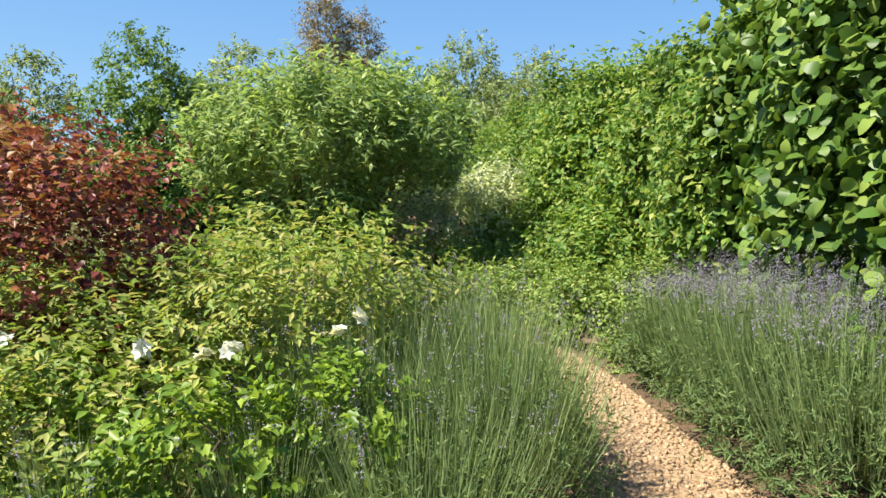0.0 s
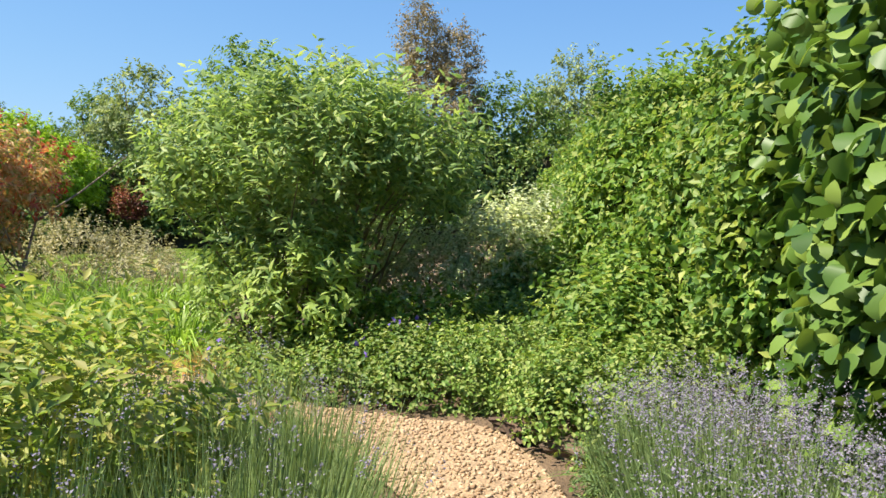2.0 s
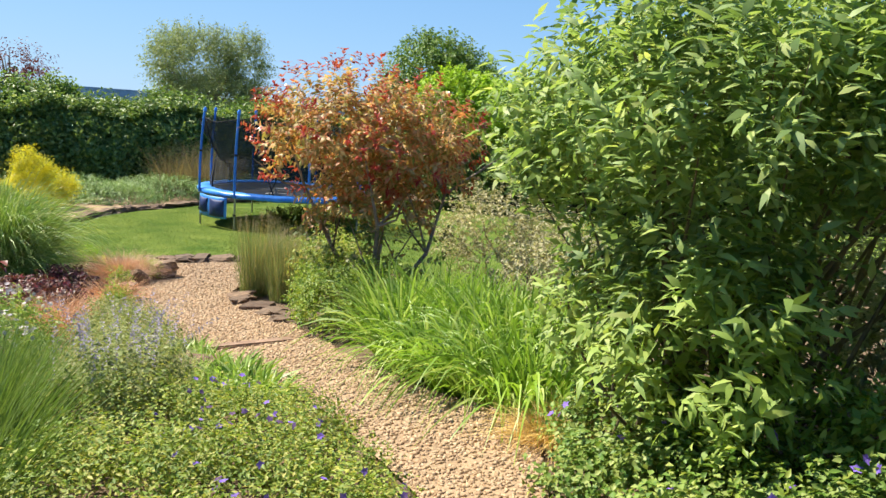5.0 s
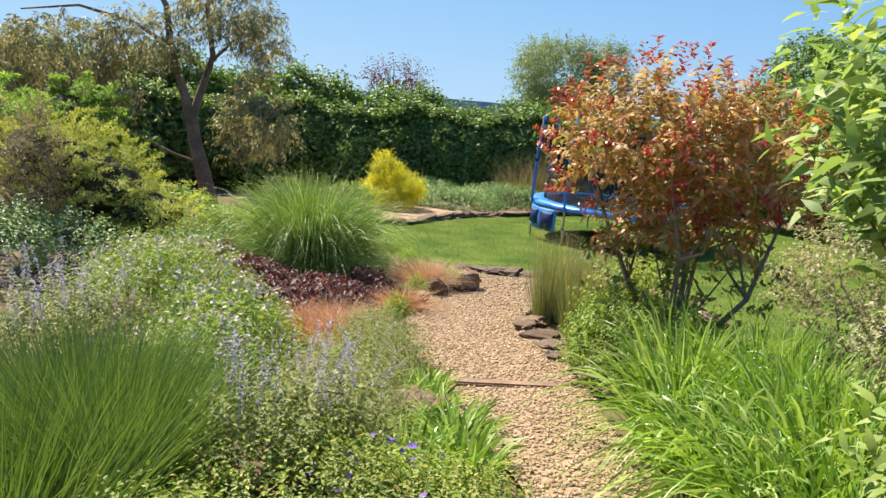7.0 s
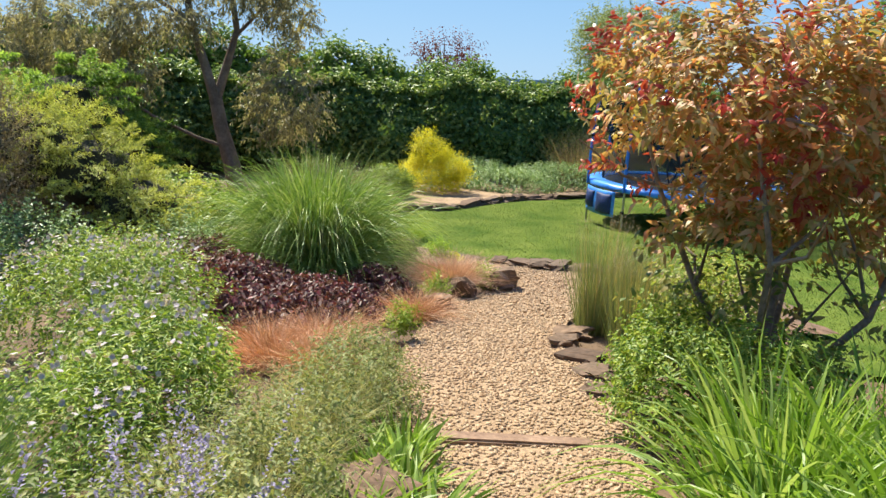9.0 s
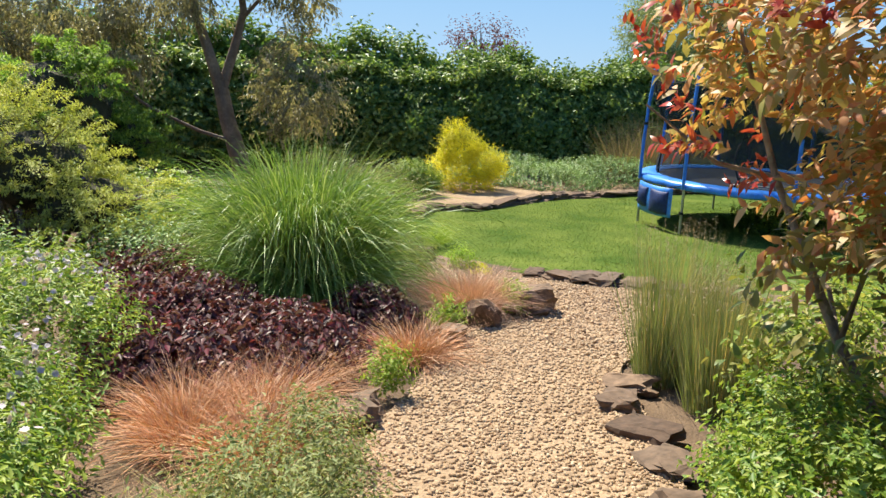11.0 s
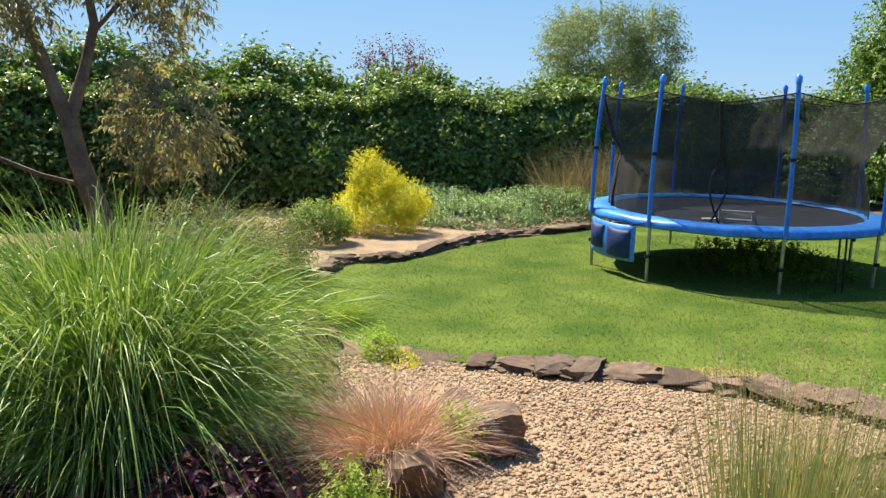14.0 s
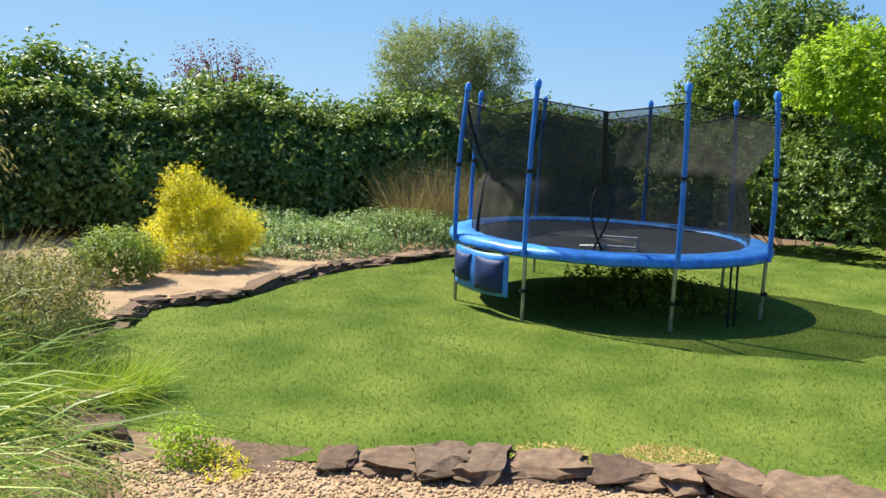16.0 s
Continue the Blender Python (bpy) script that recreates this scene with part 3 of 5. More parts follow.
def tree(k, name, x, y, height, blobs, n, nodes, length, L, W, mat, label, trunk=0.16, clumps=60, droop=0.3, bark="bark", per=2, shell=0.45, lines=None):
    r = seed(k)
    z = float(gz(x, y))
    t = thing(name, (x, y, z), label, "tree")
    blobs = [(x + a, y + b, z + c, d, e, f) for a, b, c, d, e, f in blobs]
    P, O = crown_points(r, blobs, n, shell, clumps)
    D = unit(O + r.normal(0, 0.5, P.shape) + [0, 0, 0.25])
    V, F = shoots(r, P - D * length * 0.5, D, length * r.uniform(0.6, 1.3, len(P)), nodes, L, W, per, droop)
    put(V, F, "crown", mat, t)
    if lines is None:
        c = np.array(blobs)[:, :3].mean(0)
        base, fork = np.array([x, y, z - 0.1]), np.array([x, y, z]) + (c - [x, y, z]) * 0.5
        lines = [[(base, trunk), (base * 0.5 + fork * 0.5 + [0.05, 0.03, 0], trunk * 0.8), (fork, trunk * 0.62), (c + [0.1, 0.05, 0], trunk * 0.15)]]
        for p in P[r.choice(len(P), min(len(P), 16), replace=False)]:
            m = fork + (p - fork) * 0.5 + [0, 0, 0.1]
            lines.append([(fork - [0, 0, 0.2 * r.random()], trunk * 0.4), (m, trunk * 0.22), (p, trunk * 0.05)])
    put(*tubes(lines[:1], 8), "trunk", M[bark], t)
    for line in lines[1:]:
        put(*tubes([line], 6), "limb", M[bark], t)
    return t

# ---- hedges ----
hedge(10, "hedge", [(2.3, -1.5), (2.15, 0), (2.0, 1.5), (1.9, 3.2), (1.85, 5.1)][::-1], 1.7, [2.3, 2.35, 2.5, 2.6, 2.6], 6600, 4, 0.34, 0.085, 0.07, M["hazel"],
      "tall hazel hedge with large rounded green leaves", lump=0.1, foot=0.12, tops=0.3, belly=1.0, wave=0.1)
hedge(11, "hedge", [(1.8, 5.0), (1.5, 6.5), (1.2, 8.0), (0.85, 10.5), (0.6, 13.5), (0.9, 20)][::-1], 1.7, [1.7, 1.75, 1.85, 1.9, 2.0, 2.15], 17500, 4, 0.26, 0.07, 0.042, M["hornbeam"],
      "tall mixed hedge of fresh light green leaves", lump=0.13, tops=0.4, wave=0.08, slope=0.35)
hedge(12, "hedge", [(-20.9, -1), (-21.0, 3), (-21.1, 8), (-21.3, 13), (-21.6, 18), (-21.5, 24)], 1.5, [2.1, 2.1, 2.15, 2.25, 2.3, 2.3], 21000, 4, 0.34, 0.125, 0.076, M["privet"],
      "long clipped dark green hedge behind the lawn", tops=0.35, wave=0.14, lump=0.14, slope=1.1)
hedge(13, "hedge", [(-23.2, -4), (-23.2, 4), (-23.4, 9), (-23.5, 13), (-23.5, 20)], 1.5, [3.2, 3.1, 2.9, 2.55, 2.55], 7500, 4, 0.38, 0.13, 0.08, M["tree"],
      "taller loose hedge growing behind the clipped one", tops=0.4, wave=0.2, lump=0.15, foot=0.5)
hedge(14, "hedge", [(-21.5, 22.5), (-17.5, 23.2), (-12, 24), (-6, 24), (0, 23)], 1.5, [2.4, 2.4, 2.5, 2.6], 5500, 4, 0.4, 0.14, 0.09, M["privet"], "dark green shrubs closing the lawn", wave=0.25, lump=0.2)

# ---- shrubs by the first stretch of path ----
mound(21, "buddleja", [(-1.15, 7.0, 1.82, 0.98, 0.92, 0.55), (-1.88, 7.08, 1.62, 0.5, 0.5, 0.48), (-0.35, 7.1, 1.78, 0.6, 0.65, 0.48), (-1.1, 7.55, 1.75, 0.9, 0.75, 0.55), (-0.95, 7.0, 2.05, 0.68, 0.62, 0.34), (-1.0, 6.7, 1.2, 0.5, 0.35, 0.42)], 1600, 7, 0.46, 0.1, 0.03, M["budd"],
      "big green butterfly bush with long narrow leaves", "shrub", droop=0.12, shell=0.4, stems=44, girth=0.019, belly=0.75, lift=1.5)
mound(19, "buddleja_sucker", [(-0.85, 6.42, 0.9, 0.4, 0.24, 0.45), (-1.65, 6.9, 0.8, 0.35, 0.22, 0.4)], 210, 6, 0.32, 0.1, 0.03, M["young"], "young yellow-green shoots at the foot of the butterfly bush", "shrub", stems=8, lift=1.0, belly=0.75)
mound(22, "red_shrub", [(-1.75, 3.3, 1.15, 0.6, 0.55, 0.5), (-2.3, 3.5, 1.25, 0.6, 0.6, 0.5), (-1.5, 3.55, 0.8, 0.5, 0.4, 0.4)], 900, 7, 0.35, 0.045, 0.032, M["darkred"], "dark red barberry shrub with upright shoots", "shrub", lift=0.9)
photinia = mound(23, "photinia", [(-5.75, 8.42, 1.5, 0.84, 0.84, 0.6), (-5.35, 8.8, 1.45, 0.75, 0.75, 0.55), (-5.55, 8.6, 0.92, 0.66, 0.66, 0.42)], 860, 6, 0.24, 0.082, 0.03, M["photinia"],
                 "bronze-leaved photinia bush with red young shoots", "shrub", per=3, shell=0.55, stems=0, belly=0.8)
BOUGHS = [[(-5.37, 8.5, -0.4), (-5.45, 8.42, -0.05), (-5.75, 8.3, 0.35), (-6.0, 8.1, 0.95), (-6.2, 7.95, 1.6)], [(-5.37, 8.5, -0.4), (-5.3, 8.5, 0.0), (-5.4, 8.6, 0.5), (-5.6, 8.5, 1.1), (-5.7, 8.6, 1.9)],
         [(-5.37, 8.5, -0.38), (-5.2, 8.6, -0.1), (-4.95, 8.85, 0.4), (-4.9, 9.0, 1.0), (-5.0, 9.1, 1.7)], [(-5.36, 8.5, -0.3), (-5.5, 8.7, 0.1), (-5.75, 8.95, 0.6), (-5.9, 9.0, 1.3)], [(-5.38, 8.48, -0.3), (-5.1, 8.3, 0.15), (-4.95, 8.2, 0.7), (-5.1, 8.1, 1.4)]]
r = seed(230)
for line in BOUGHS:
    L = np.array(line)
    put(*tubes([list(zip(L, np.linspace(0.034, 0.008, len(L))))], 8), "limb", M["bark"], photinia)
    for k in (1, 2, 2, 3, 3):
        o = r.normal(0, 0.25, 3) + [0, 0, 0.35]
        put(*tubes([[(L[k], 0.013), (L[k] + o * 0.5 + r.normal(0, 0.04, 3), 0.01), (L[k] + o * 1.2, 0.004)]], 6), "twig", M["bark"], photinia)
r = seed(231)
P, O = crown_points(r, [(-5.75, 8.4, 1.5, 0.92, 0.92, 0.68), (-5.35, 8.8, 1.5, 0.8, 0.8, 0.6)], 170, 0.08)
keep = P[:, 2] > 0.9
tagged(put(*shoots(r, P[keep], O[keep] + [0, 0, 0.8], 0.13, 4, 0.07, 0.026, 3, 0.1, belly=0.8), "young_shoot", M["photinia_red"], photinia, "glossy red new leaves"), kind="stuff")
P, O = crown_points(r, [(-5.5, 8.6, 0.4, 0.7, 0.7, 0.45)], 130, 0.6)
put(*shoots(r, P, O + [0, 0, 0.7], 0.22, 5, 0.075, 0.03, 2, 0.2, belly=0.8), "lower_foliage", M["photinia_low"], photinia, "older green leaves low in the bush")
mound(24, "variegated_shrub", [(0.3, 8.0, 1.0, 0.55, 0.45, 0.52), (-0.25, 7.75, 0.8, 0.55, 0.4, 0.5), (-0.95, 7.95, 0.8, 0.6, 0.4, 0.5), (0.6, 8.3, 1.15, 0.45, 0.4, 0.52)], 1700, 6, 0.28, 0.055, 0.024, M["silver"], "silvery variegated shrub behind the butterfly bush", "shrub")
mound(25, "pale_shrub", [(-5.4, 10.3, 0.4, 0.75, 0.5, 0.6), (-4.6, 10.5, 0.35, 0.6, 0.5, 0.5), (-3.6, 9.0, 0.35, 0.5, 0.4, 0.42)], 1000, 7, 0.28, 0.045, 0.02, M["pale"], "pale buff twiggy shrub with small leaves", "shrub")

# ---- the first beds ----
LAV = "lavender bush with upright grey-green flower stems"
LAVENDER = [(0.22, 2.55, 0.95), (0.22, 2.95, 0.97), (0.2, 3.35, 0.88), (0.02, 3.7, 0.85), (-0.22, 3.2, 0.95), (-0.4, 3.6, 0.85), (-0.34, 3.98, 0.85), (-0.75, 3.88, 0.85), (-0.2, 2.75, 1.0), (-0.62, 3.0, 0.95), (0.0, 2.15, 0.8), (-0.5, 2.3, 0.75), (-1.0, 2.15, 0.7),
            (1.3, 4.2, 0.72), (1.42, 3.8, 0.85), (1.42, 3.4, 0.95), (1.45, 2.98, 1.0), (1.5, 2.55, 1.0), (1.72, 3.2, 0.95)]
for i, (x, y, s) in enumerate(LAVENDER):
    z = float(gz(x, y))
    t = mound(300 + i, "lavender", [(x, y, z + 0.27 * s, 0.4 * s, 0.4 * s, 0.3 * s)], 330, 5, 0.17, 0.04, 0.0075, M["lav_base"], LAV, "lavender", per=3, droop=0.0, stems=0, group="lavenders along the path", lift=1.0)
    r = seed(60 + i)
    P, D = crown_points(r, [(x, y, z + 0.27 * s, 0.34 * s, 0.34 * s, 0.26 * s)], 720, 0.5, flat=-0.1)
    n = len(P)
    D = unit(D * [0.42, 0.42, 0.2] + [0, 0, 1.0] + r.normal(0, 0.09, (n, 3)))
    h = (0.44 if x < 1 else 0.38) * s * r.uniform(0.6, 1.1, n)
    tagged(put(*blades(r, P, D, h, 0.0042, 0.03, 2), "flower_stalk", M["lav_green"], t), kind="stuff")
    tip = P + D * h[:, None]
    some = (r.random(n) < (0.1 if x < 1 else 0.75)) & (tip[:, 2] > np.quantile(tip[:, 2], 0.5))
    spikes(r, tip[some] - [0, 0, 0.01], D[some], 0.05, 0.008, M["lav_flower"], t, whorls=5, per=3)
for i, (x, y) in enumerate([(-0.72, 2.2), (-0.3, 2.42), (-1.3, 2.55), (1.9, 2.45)]):
    z = float(gz(x, y))
    t = mound(310 + i, "rose_bush", [(x, y, z + 0.48, 0.28, 0.25, 0.26)], 90, 5, 0.2, 0.042, 0.028, M["rose_leaf"], "white-flowered rose bush with light green leaves", "rose bush", per=3, group="rose bushes")
    r = seed(320 + i)
    for bx, by, bz in [[(-0.63, 2.02, 1.0), (-0.78, 2.0, 1.02), (-0.6, 2.2, 0.98)], [(-0.3, 2.3, 1.02), (-0.24, 2.34, 1.06)], [(-1.35, 2.35, 0.95)], [(1.74, 2.85, 0.86), (1.85, 2.5, 0.8)]][i]:
        flowers(r, np.repeat(np.array([[bx, by, bz]]), 4, 0) + r.normal(0, 0.006, (4, 3)), 0.03, 6, M["white"], t, "rose_bloom", 1.2)
mound(48, "golden_herb", [(1.68, 2.88, 0.72, 0.2, 0.16, 0.17)], 70, 5, 0.16, 0.04, 0.026, M["limey"], "yellow-green leafy herb beside the lavender", "perennials", stems=0, lift=0.8)
mound(46, "perennials", [(-1.0, 3.3, 0.74, 0.6, 0.5, 0.38), (-1.5, 2.95, 0.65, 0.6, 0.5, 0.45), (-1.2, 3.7, 0.52, 0.5, 0.35, 0.34), (-0.75, 3.35, 0.72, 0.35, 0.3, 0.35), (-1.15, 4.2, 0.42, 0.35, 0.3, 0.25), (-1.2, 2.6, 0.5, 0.6, 0.45, 0.4), (-0.62, 3.05, 0.95, 0.42, 0.35, 0.34), (-0.3, 3.3, 0.88, 0.34, 0.3, 0.32)], 1900, 7, 0.35, 0.048, 0.02, M["weed"], "tall yellow-green perennials gone loose", "perennials", lift=1.0)
mound(44, "perennials", [(-1.9, 2.3, 0.45, 0.7, 0.5, 0.5), (-1.5, 2.0, 0.3, 0.5, 0.35, 0.3)], 800, 6, 0.25, 0.04, 0.018, M["herb"], "leafy green perennials below the roses", "perennials", lift=0.8)
tuft(43, "tall_grass", -1.9, 1.95, 0.35, 0.3, 900, 0.75, 0.006, 0.5, 0.3, M["darkgrass"], "tall clump of fine green grass", "ornamental grass", 3)
t = mound(47, "cranesbill", [(0.9, 5.95, 0.55, 0.65, 0.5, 0.3), (0.15, 6.2, 0.5, 0.6, 0.4, 0.26), (-0.65, 6.4, 0.4, 0.5, 0.32, 0.22), (-1.3, 6.75, 0.3, 0.4, 0.35, 0.2), (1.4, 5.2, 0.6, 0.35, 0.6, 0.35), (0.6, 7.3, 0.55, 0.8, 0.7, 0.3), (1.25, 4.75, 0.42, 0.2, 0.4, 0.22), (0.25, 5.8, 0.45, 0.5, 0.28, 0.25), (-0.45, 5.98, 0.36, 0.45, 0.26, 0.2), (-1.05, 6.3, 0.28, 0.35, 0.3, 0.2), (0.95, 5.35, 0.55, 0.3, 0.42, 0.3)], 6500, 4, 0.16, 0.033, 0.026, M["cranes"], "leafy cranesbill spreading beside the gravel", "cranesbill", flat=-0.3, stems=0)
mound(472, "meadow_herb", [(0.4, 6.05, 0.55, 0.5, 0.25, 0.22), (1.0, 5.7, 0.6, 0.3, 0.3, 0.25), (-0.4, 6.25, 0.48, 0.35, 0.25, 0.2), (0.9, 6.9, 0.65, 0.4, 0.4, 0.3)], 420, 6, 0.26, 0.045, 0.02, M["herb"], "yellow-green herbs growing through the cranesbill", "herbs", stems=0, lift=1.0)
mound(473, "understorey", [(-0.75, 6.75, 0.5, 0.55, 0.3, 0.35), (0.0, 6.75, 0.55, 0.6, 0.35, 0.4), (-1.25, 7.0, 0.4, 0.35, 0.25, 0.3)], 700, 6, 0.25, 0.05, 0.03, M["herb"], "leafy growth in the shade of the butterfly bush", "undergrowth", stems=0)
r = seed(471)
P, O = crown_points(r, [(-0.65, 6.4, 0.42, 0.5, 0.32, 0.26), (-1.3, 6.75, 0.32, 0.4, 0.35, 0.24), (0.15, 6.2, 0.52, 0.6, 0.4, 0.28)], 46, 0.1, flat=0.1)
flowers(r, P, 0.022, 5, M["violet"], t)
mound(42, "nettles", [(1.25, 6.6, 0.7, 0.45, 0.8, 0.5), (0.8, 8.0, 0.75, 0.5, 0.8, 0.45)], 1300, 6, 0.35, 0.065, 0.04, M["hornbeam"], "patch of nettles at the foot of the hedge", "nettles", lift=1.0)
for i, (x, y) in enumerate([(-1.6, 6.82), (-1.72, 6.7)]):
    tuft(48 + i, "straw_tuft", x, y, 0.12, 0.12, 600, 0.38, 0.005, 1.0, 0.6, M["straw"], "tuft of dry straw-coloured grass at the path edge", "grass tuft", group="straw tufts")
for i, (x, y) in enumerate([(-2.15, 7.08), (-2.45, 7.15), (-2.8, 7.2), (-3.15, 7.28), (-2.7, 7.6), (-3.5, 7.35), (-3.1, 7.75), (-3.8, 7.55), (-3.5, 7.95), (-4.1, 7.75), (-4.0, 8.2), (-2.5, 7.95)]):
    tuft(400 + i, "daylily", x, y, 0.22, 0.2, 210, 0.88 if y < 7.4 else 0.95, 0.026, 0.7 if y < 7.4 else 0.4, 0.62 if y < 7.4 else 0.3, M["strap"], "clump of bright green strap-shaped leaves", "daylily", 7, "daylilies by the path", spread=0.22, power=3.2)
mound(58, "low_shrub", [(-5.0, 7.8, 0.0, 0.5, 0.34, 0.34), (-5.5, 8.12, -0.05, 0.45, 0.36, 0.36), (-4.7, 8.1, 0.1, 0.45, 0.36, 0.34)], 1500, 6, 0.15, 0.034, 0.018, M["herb"], "low rounded bright green shrub by the path", "shrub", stems=8)
mound(59, "low_shrub", [(-6.45, 8.75, 0.0, 0.3, 0.3, 0.38), (-6.9, 9.3, -0.1, 0.4, 0.4, 0.35)], 300, 6, 0.25, 0.05, 0.028, M["weed"], "loose yellow-green shrub beside the lawn", "shrub", stems=10)
for i, (x, y, s) in enumerate([(-7.5, 8.5, 1.0), (-7.25, 8.8, 0.8), (-7.75, 8.95, 0.65), (-6.95, 8.55, 0.8)]):
    t = tuft(70 + i, "reed_grass", x, y, 0.17, 0.17, 760, 0.98 * s, 0.0045, 0.17, 0.05, M["reed"], "stiff upright feather reed grass, greenish buff", "ornamental grass", 4, "reed grasses", spread=0.1)
    r = seed(76 + i)
    px, py, q, a = disc(r, 90, x, y, 0.14, 0.14)
    D = skew(r, 90, a, q, 0.2, 0.08)
    h = 1.04 * s * r.uniform(0.75, 1.0, 90)
    tagged(put(*blades(r, on(px, py), D, h, 0.0035, 0.03, 3), "stalk", M["straw"], t, "straw-coloured flower stalks"), kind="stuff")
    spikes(r, on(px, py) + D * h[:, None] * 0.93, D, 0.1, 0.009, M["brown_tree"], t, "plume", 8, 2)

t = mound(390, "marigold", [(-0.9, 4.75, 0.25, 0.3, 0.25, 0.12), (-1.3, 5.0, 0.2, 0.3, 0.2, 0.1)], 320, 4, 0.14, 0.03, 0.012, M["herb"], "low plants with small yellow flowers", "wildflowers", stems=0)
r = seed(391)
P, O = crown_points(r, [(-0.9, 4.75, 0.28, 0.3, 0.25, 0.14), (-1.3, 5.0, 0.22, 0.3, 0.2, 0.12)], 34, 0.1, flat=0.3)
flowers(r, P, 0.018, 6, M["yellow"], t)
t = mound(392, "foxglove", [(-0.45, 4.62, 0.32, 0.1, 0.1, 0.1)], 24, 4, 0.12, 0.05, 0.02, M["herb"], "small plant with a magenta flower spike", "wildflowers", stems=0)
spikes(r, np.array([[-0.45, 4.62, 0.42], [-0.4, 4.66, 0.4]]), np.array([[0, 0, 1.0], [0.1, 0, 1.0]]), 0.16, 0.02, M["magenta"], t, whorls=9, per=5)
for i, (x, y) in enumerate([(1.15, 5.6), (0.75, 5.75), (1.3, 6.1), (0.4, 6.6), (1.4, 4.7), (0.5, 7.3), (0.9, 7.0)]):
    tuft(395 + i, "wild_grass", x, y, 0.2, 0.2, 260, 0.5, 0.006, 0.8, 0.5, M["darkgrass"], "loose wild grass among the groundcover", "grass", 4, "wild grasses")

# ---- the long bed beside the gravel ----
grass = tuft(73, "silver_grass", -9.85, 6.25, 0.36, 0.36, 5400, 1.9, 0.0135, 0.28, 0.5, M["misc"], "large fountain of green silver grass", "ornamental grass", 9, spread=0.2, fans=6, power=3.6)
r = seed(731)
px, py, q, a = disc(r, 3600, -9.85, 6.25, 0.4, 0.4)
q = 0.5 + 0.5 * q
put(*blades(r, on(px, py), skew(r, 3600, a, q, 0.5, 0.2), r.uniform(0.7, 1.35, 3600), r.uniform(0.009, 0.015, 3600), r.uniform(0.4, 0.85, 3600), 8, 2.4), "leaf_skirt", M["misc"], grass, "arching outer blades")
t = mound(74, "heuchera", [(-8.0, 6.1, -0.5, 0.75, 0.55, 0.26), (-8.85, 6.75, -0.6, 0.4, 0.35, 0.28), (-8.6, 5.4, -0.48, 0.8, 0.6, 0.28), (-9.8, 5.0, -0.55, 0.9, 0.6, 0.26), (-7.6, 5.5, -0.45, 0.5, 0.5, 0.24)], 6200, 3, 0.2, 0.062, 0.034, M["heuchera"], "dense patch of dark purple coral bells", "heuchera", flat=-0.1, stems=0, lift=1.6, droop=0.9)
for i, (x, y, s) in enumerate([(-6.9, 6.05, 1), (-6.4, 6.1, 1), (-7.25, 6.2, 0.9), (-6.65, 5.75, 1), (-7.0, 5.7, 1), (-8.02, 7.0, 1.0), (-7.62, 6.0, 0.9), (-7.62, 6.35, 0.8)]):
    tuft(80 + i, "copper_sedge", x, y, 0.12, 0.12, 900, 0.5 * s, 0.0045, 0.9, 0.4, M["copper_grass"], "tuft of copper-orange sedge", "sedge", 4, "copper sedges", spread=0.45)
tuft(88, "pink_sedge", -9.42, 7.66, 0.2, 0.2, 3400, 0.64, 0.0042, 0.6, 0.5, M["pinkgrass"], "pinkish-buff mop of fine sedge between rocks", "sedge", 6, spread=0.25)
for i, (x, y) in enumerate([(-7.34, 6.74), (-8.65, 7.33), (-9.3, 8.02)]):
    mound(330 + i, "fern", [(x, y, float(gz(x, y)) + 0.13, 0.11, 0.11, 0.13)], 80, 8, 0.18, 0.03, 0.012, M["fern"], "small yellow-green fern at the path edge", "fern", group="ferns", stems=0, lift=1.2)
for i, (x, y, n) in enumerate([(-3.65, 4.5, 2400), (-4.2, 4.3, 1500), (-2.9, 4.2, 1300)]):
    tuft(340 + i, "tall_grass", x, y, 0.3, 0.3, n, 0.85, 0.006, 0.6, 0.2, M["darkgrass"], "tall clump of fine green grass", "ornamental grass", 4, "tall grasses", spread=0.15)
t = mound(345, "cranesbill", [(-1.5, 4.65, 0.22, 0.55, 0.4, 0.22), (-2.1, 5.15, 0.12, 0.65, 0.45, 0.24), (-2.85, 5.6, 0.02, 0.6, 0.4, 0.24), (-2.3, 4.7, 0.12, 0.6, 0.5, 0.3), (-3.2, 5.2, 0.0, 0.5, 0.45, 0.28), (-0.9, 4.25, 0.28, 0.45, 0.3, 0.2), (-0.35, 4.6, 0.3, 0.4, 0.3, 0.2), (-0.95, 5.0, 0.22, 0.45, 0.3, 0.2), (-1.6, 5.35, 0.14, 0.45, 0.3, 0.2), (-2.25, 5.65, 0.06, 0.45, 0.28, 0.2), (-2.9, 5.95, 0.0, 0.4, 0.25, 0.18)], 6200, 4, 0.16, 0.028, 0.015, M["lowcranes"], "sprawling cranesbill with violet flowers", "cranesbill", flat=-0.3, stems=0)
r = seed(346)
P, O = crown_points(r, [(-1.35, 4.75, 0.27, 0.6, 0.45, 0.28), (-2.1, 5.25, 0.14, 0.65, 0.45, 0.28), (-2.85, 5.6, 0.04, 0.6, 0.4, 0.28), (-0.95, 5.0, 0.24, 0.45, 0.3, 0.24), (-1.6, 5.35, 0.16, 0.45, 0.3, 0.24)], 110, 0.08, flat=0.2)
flowers(r, P, 0.02, 5, M["violet"], t)
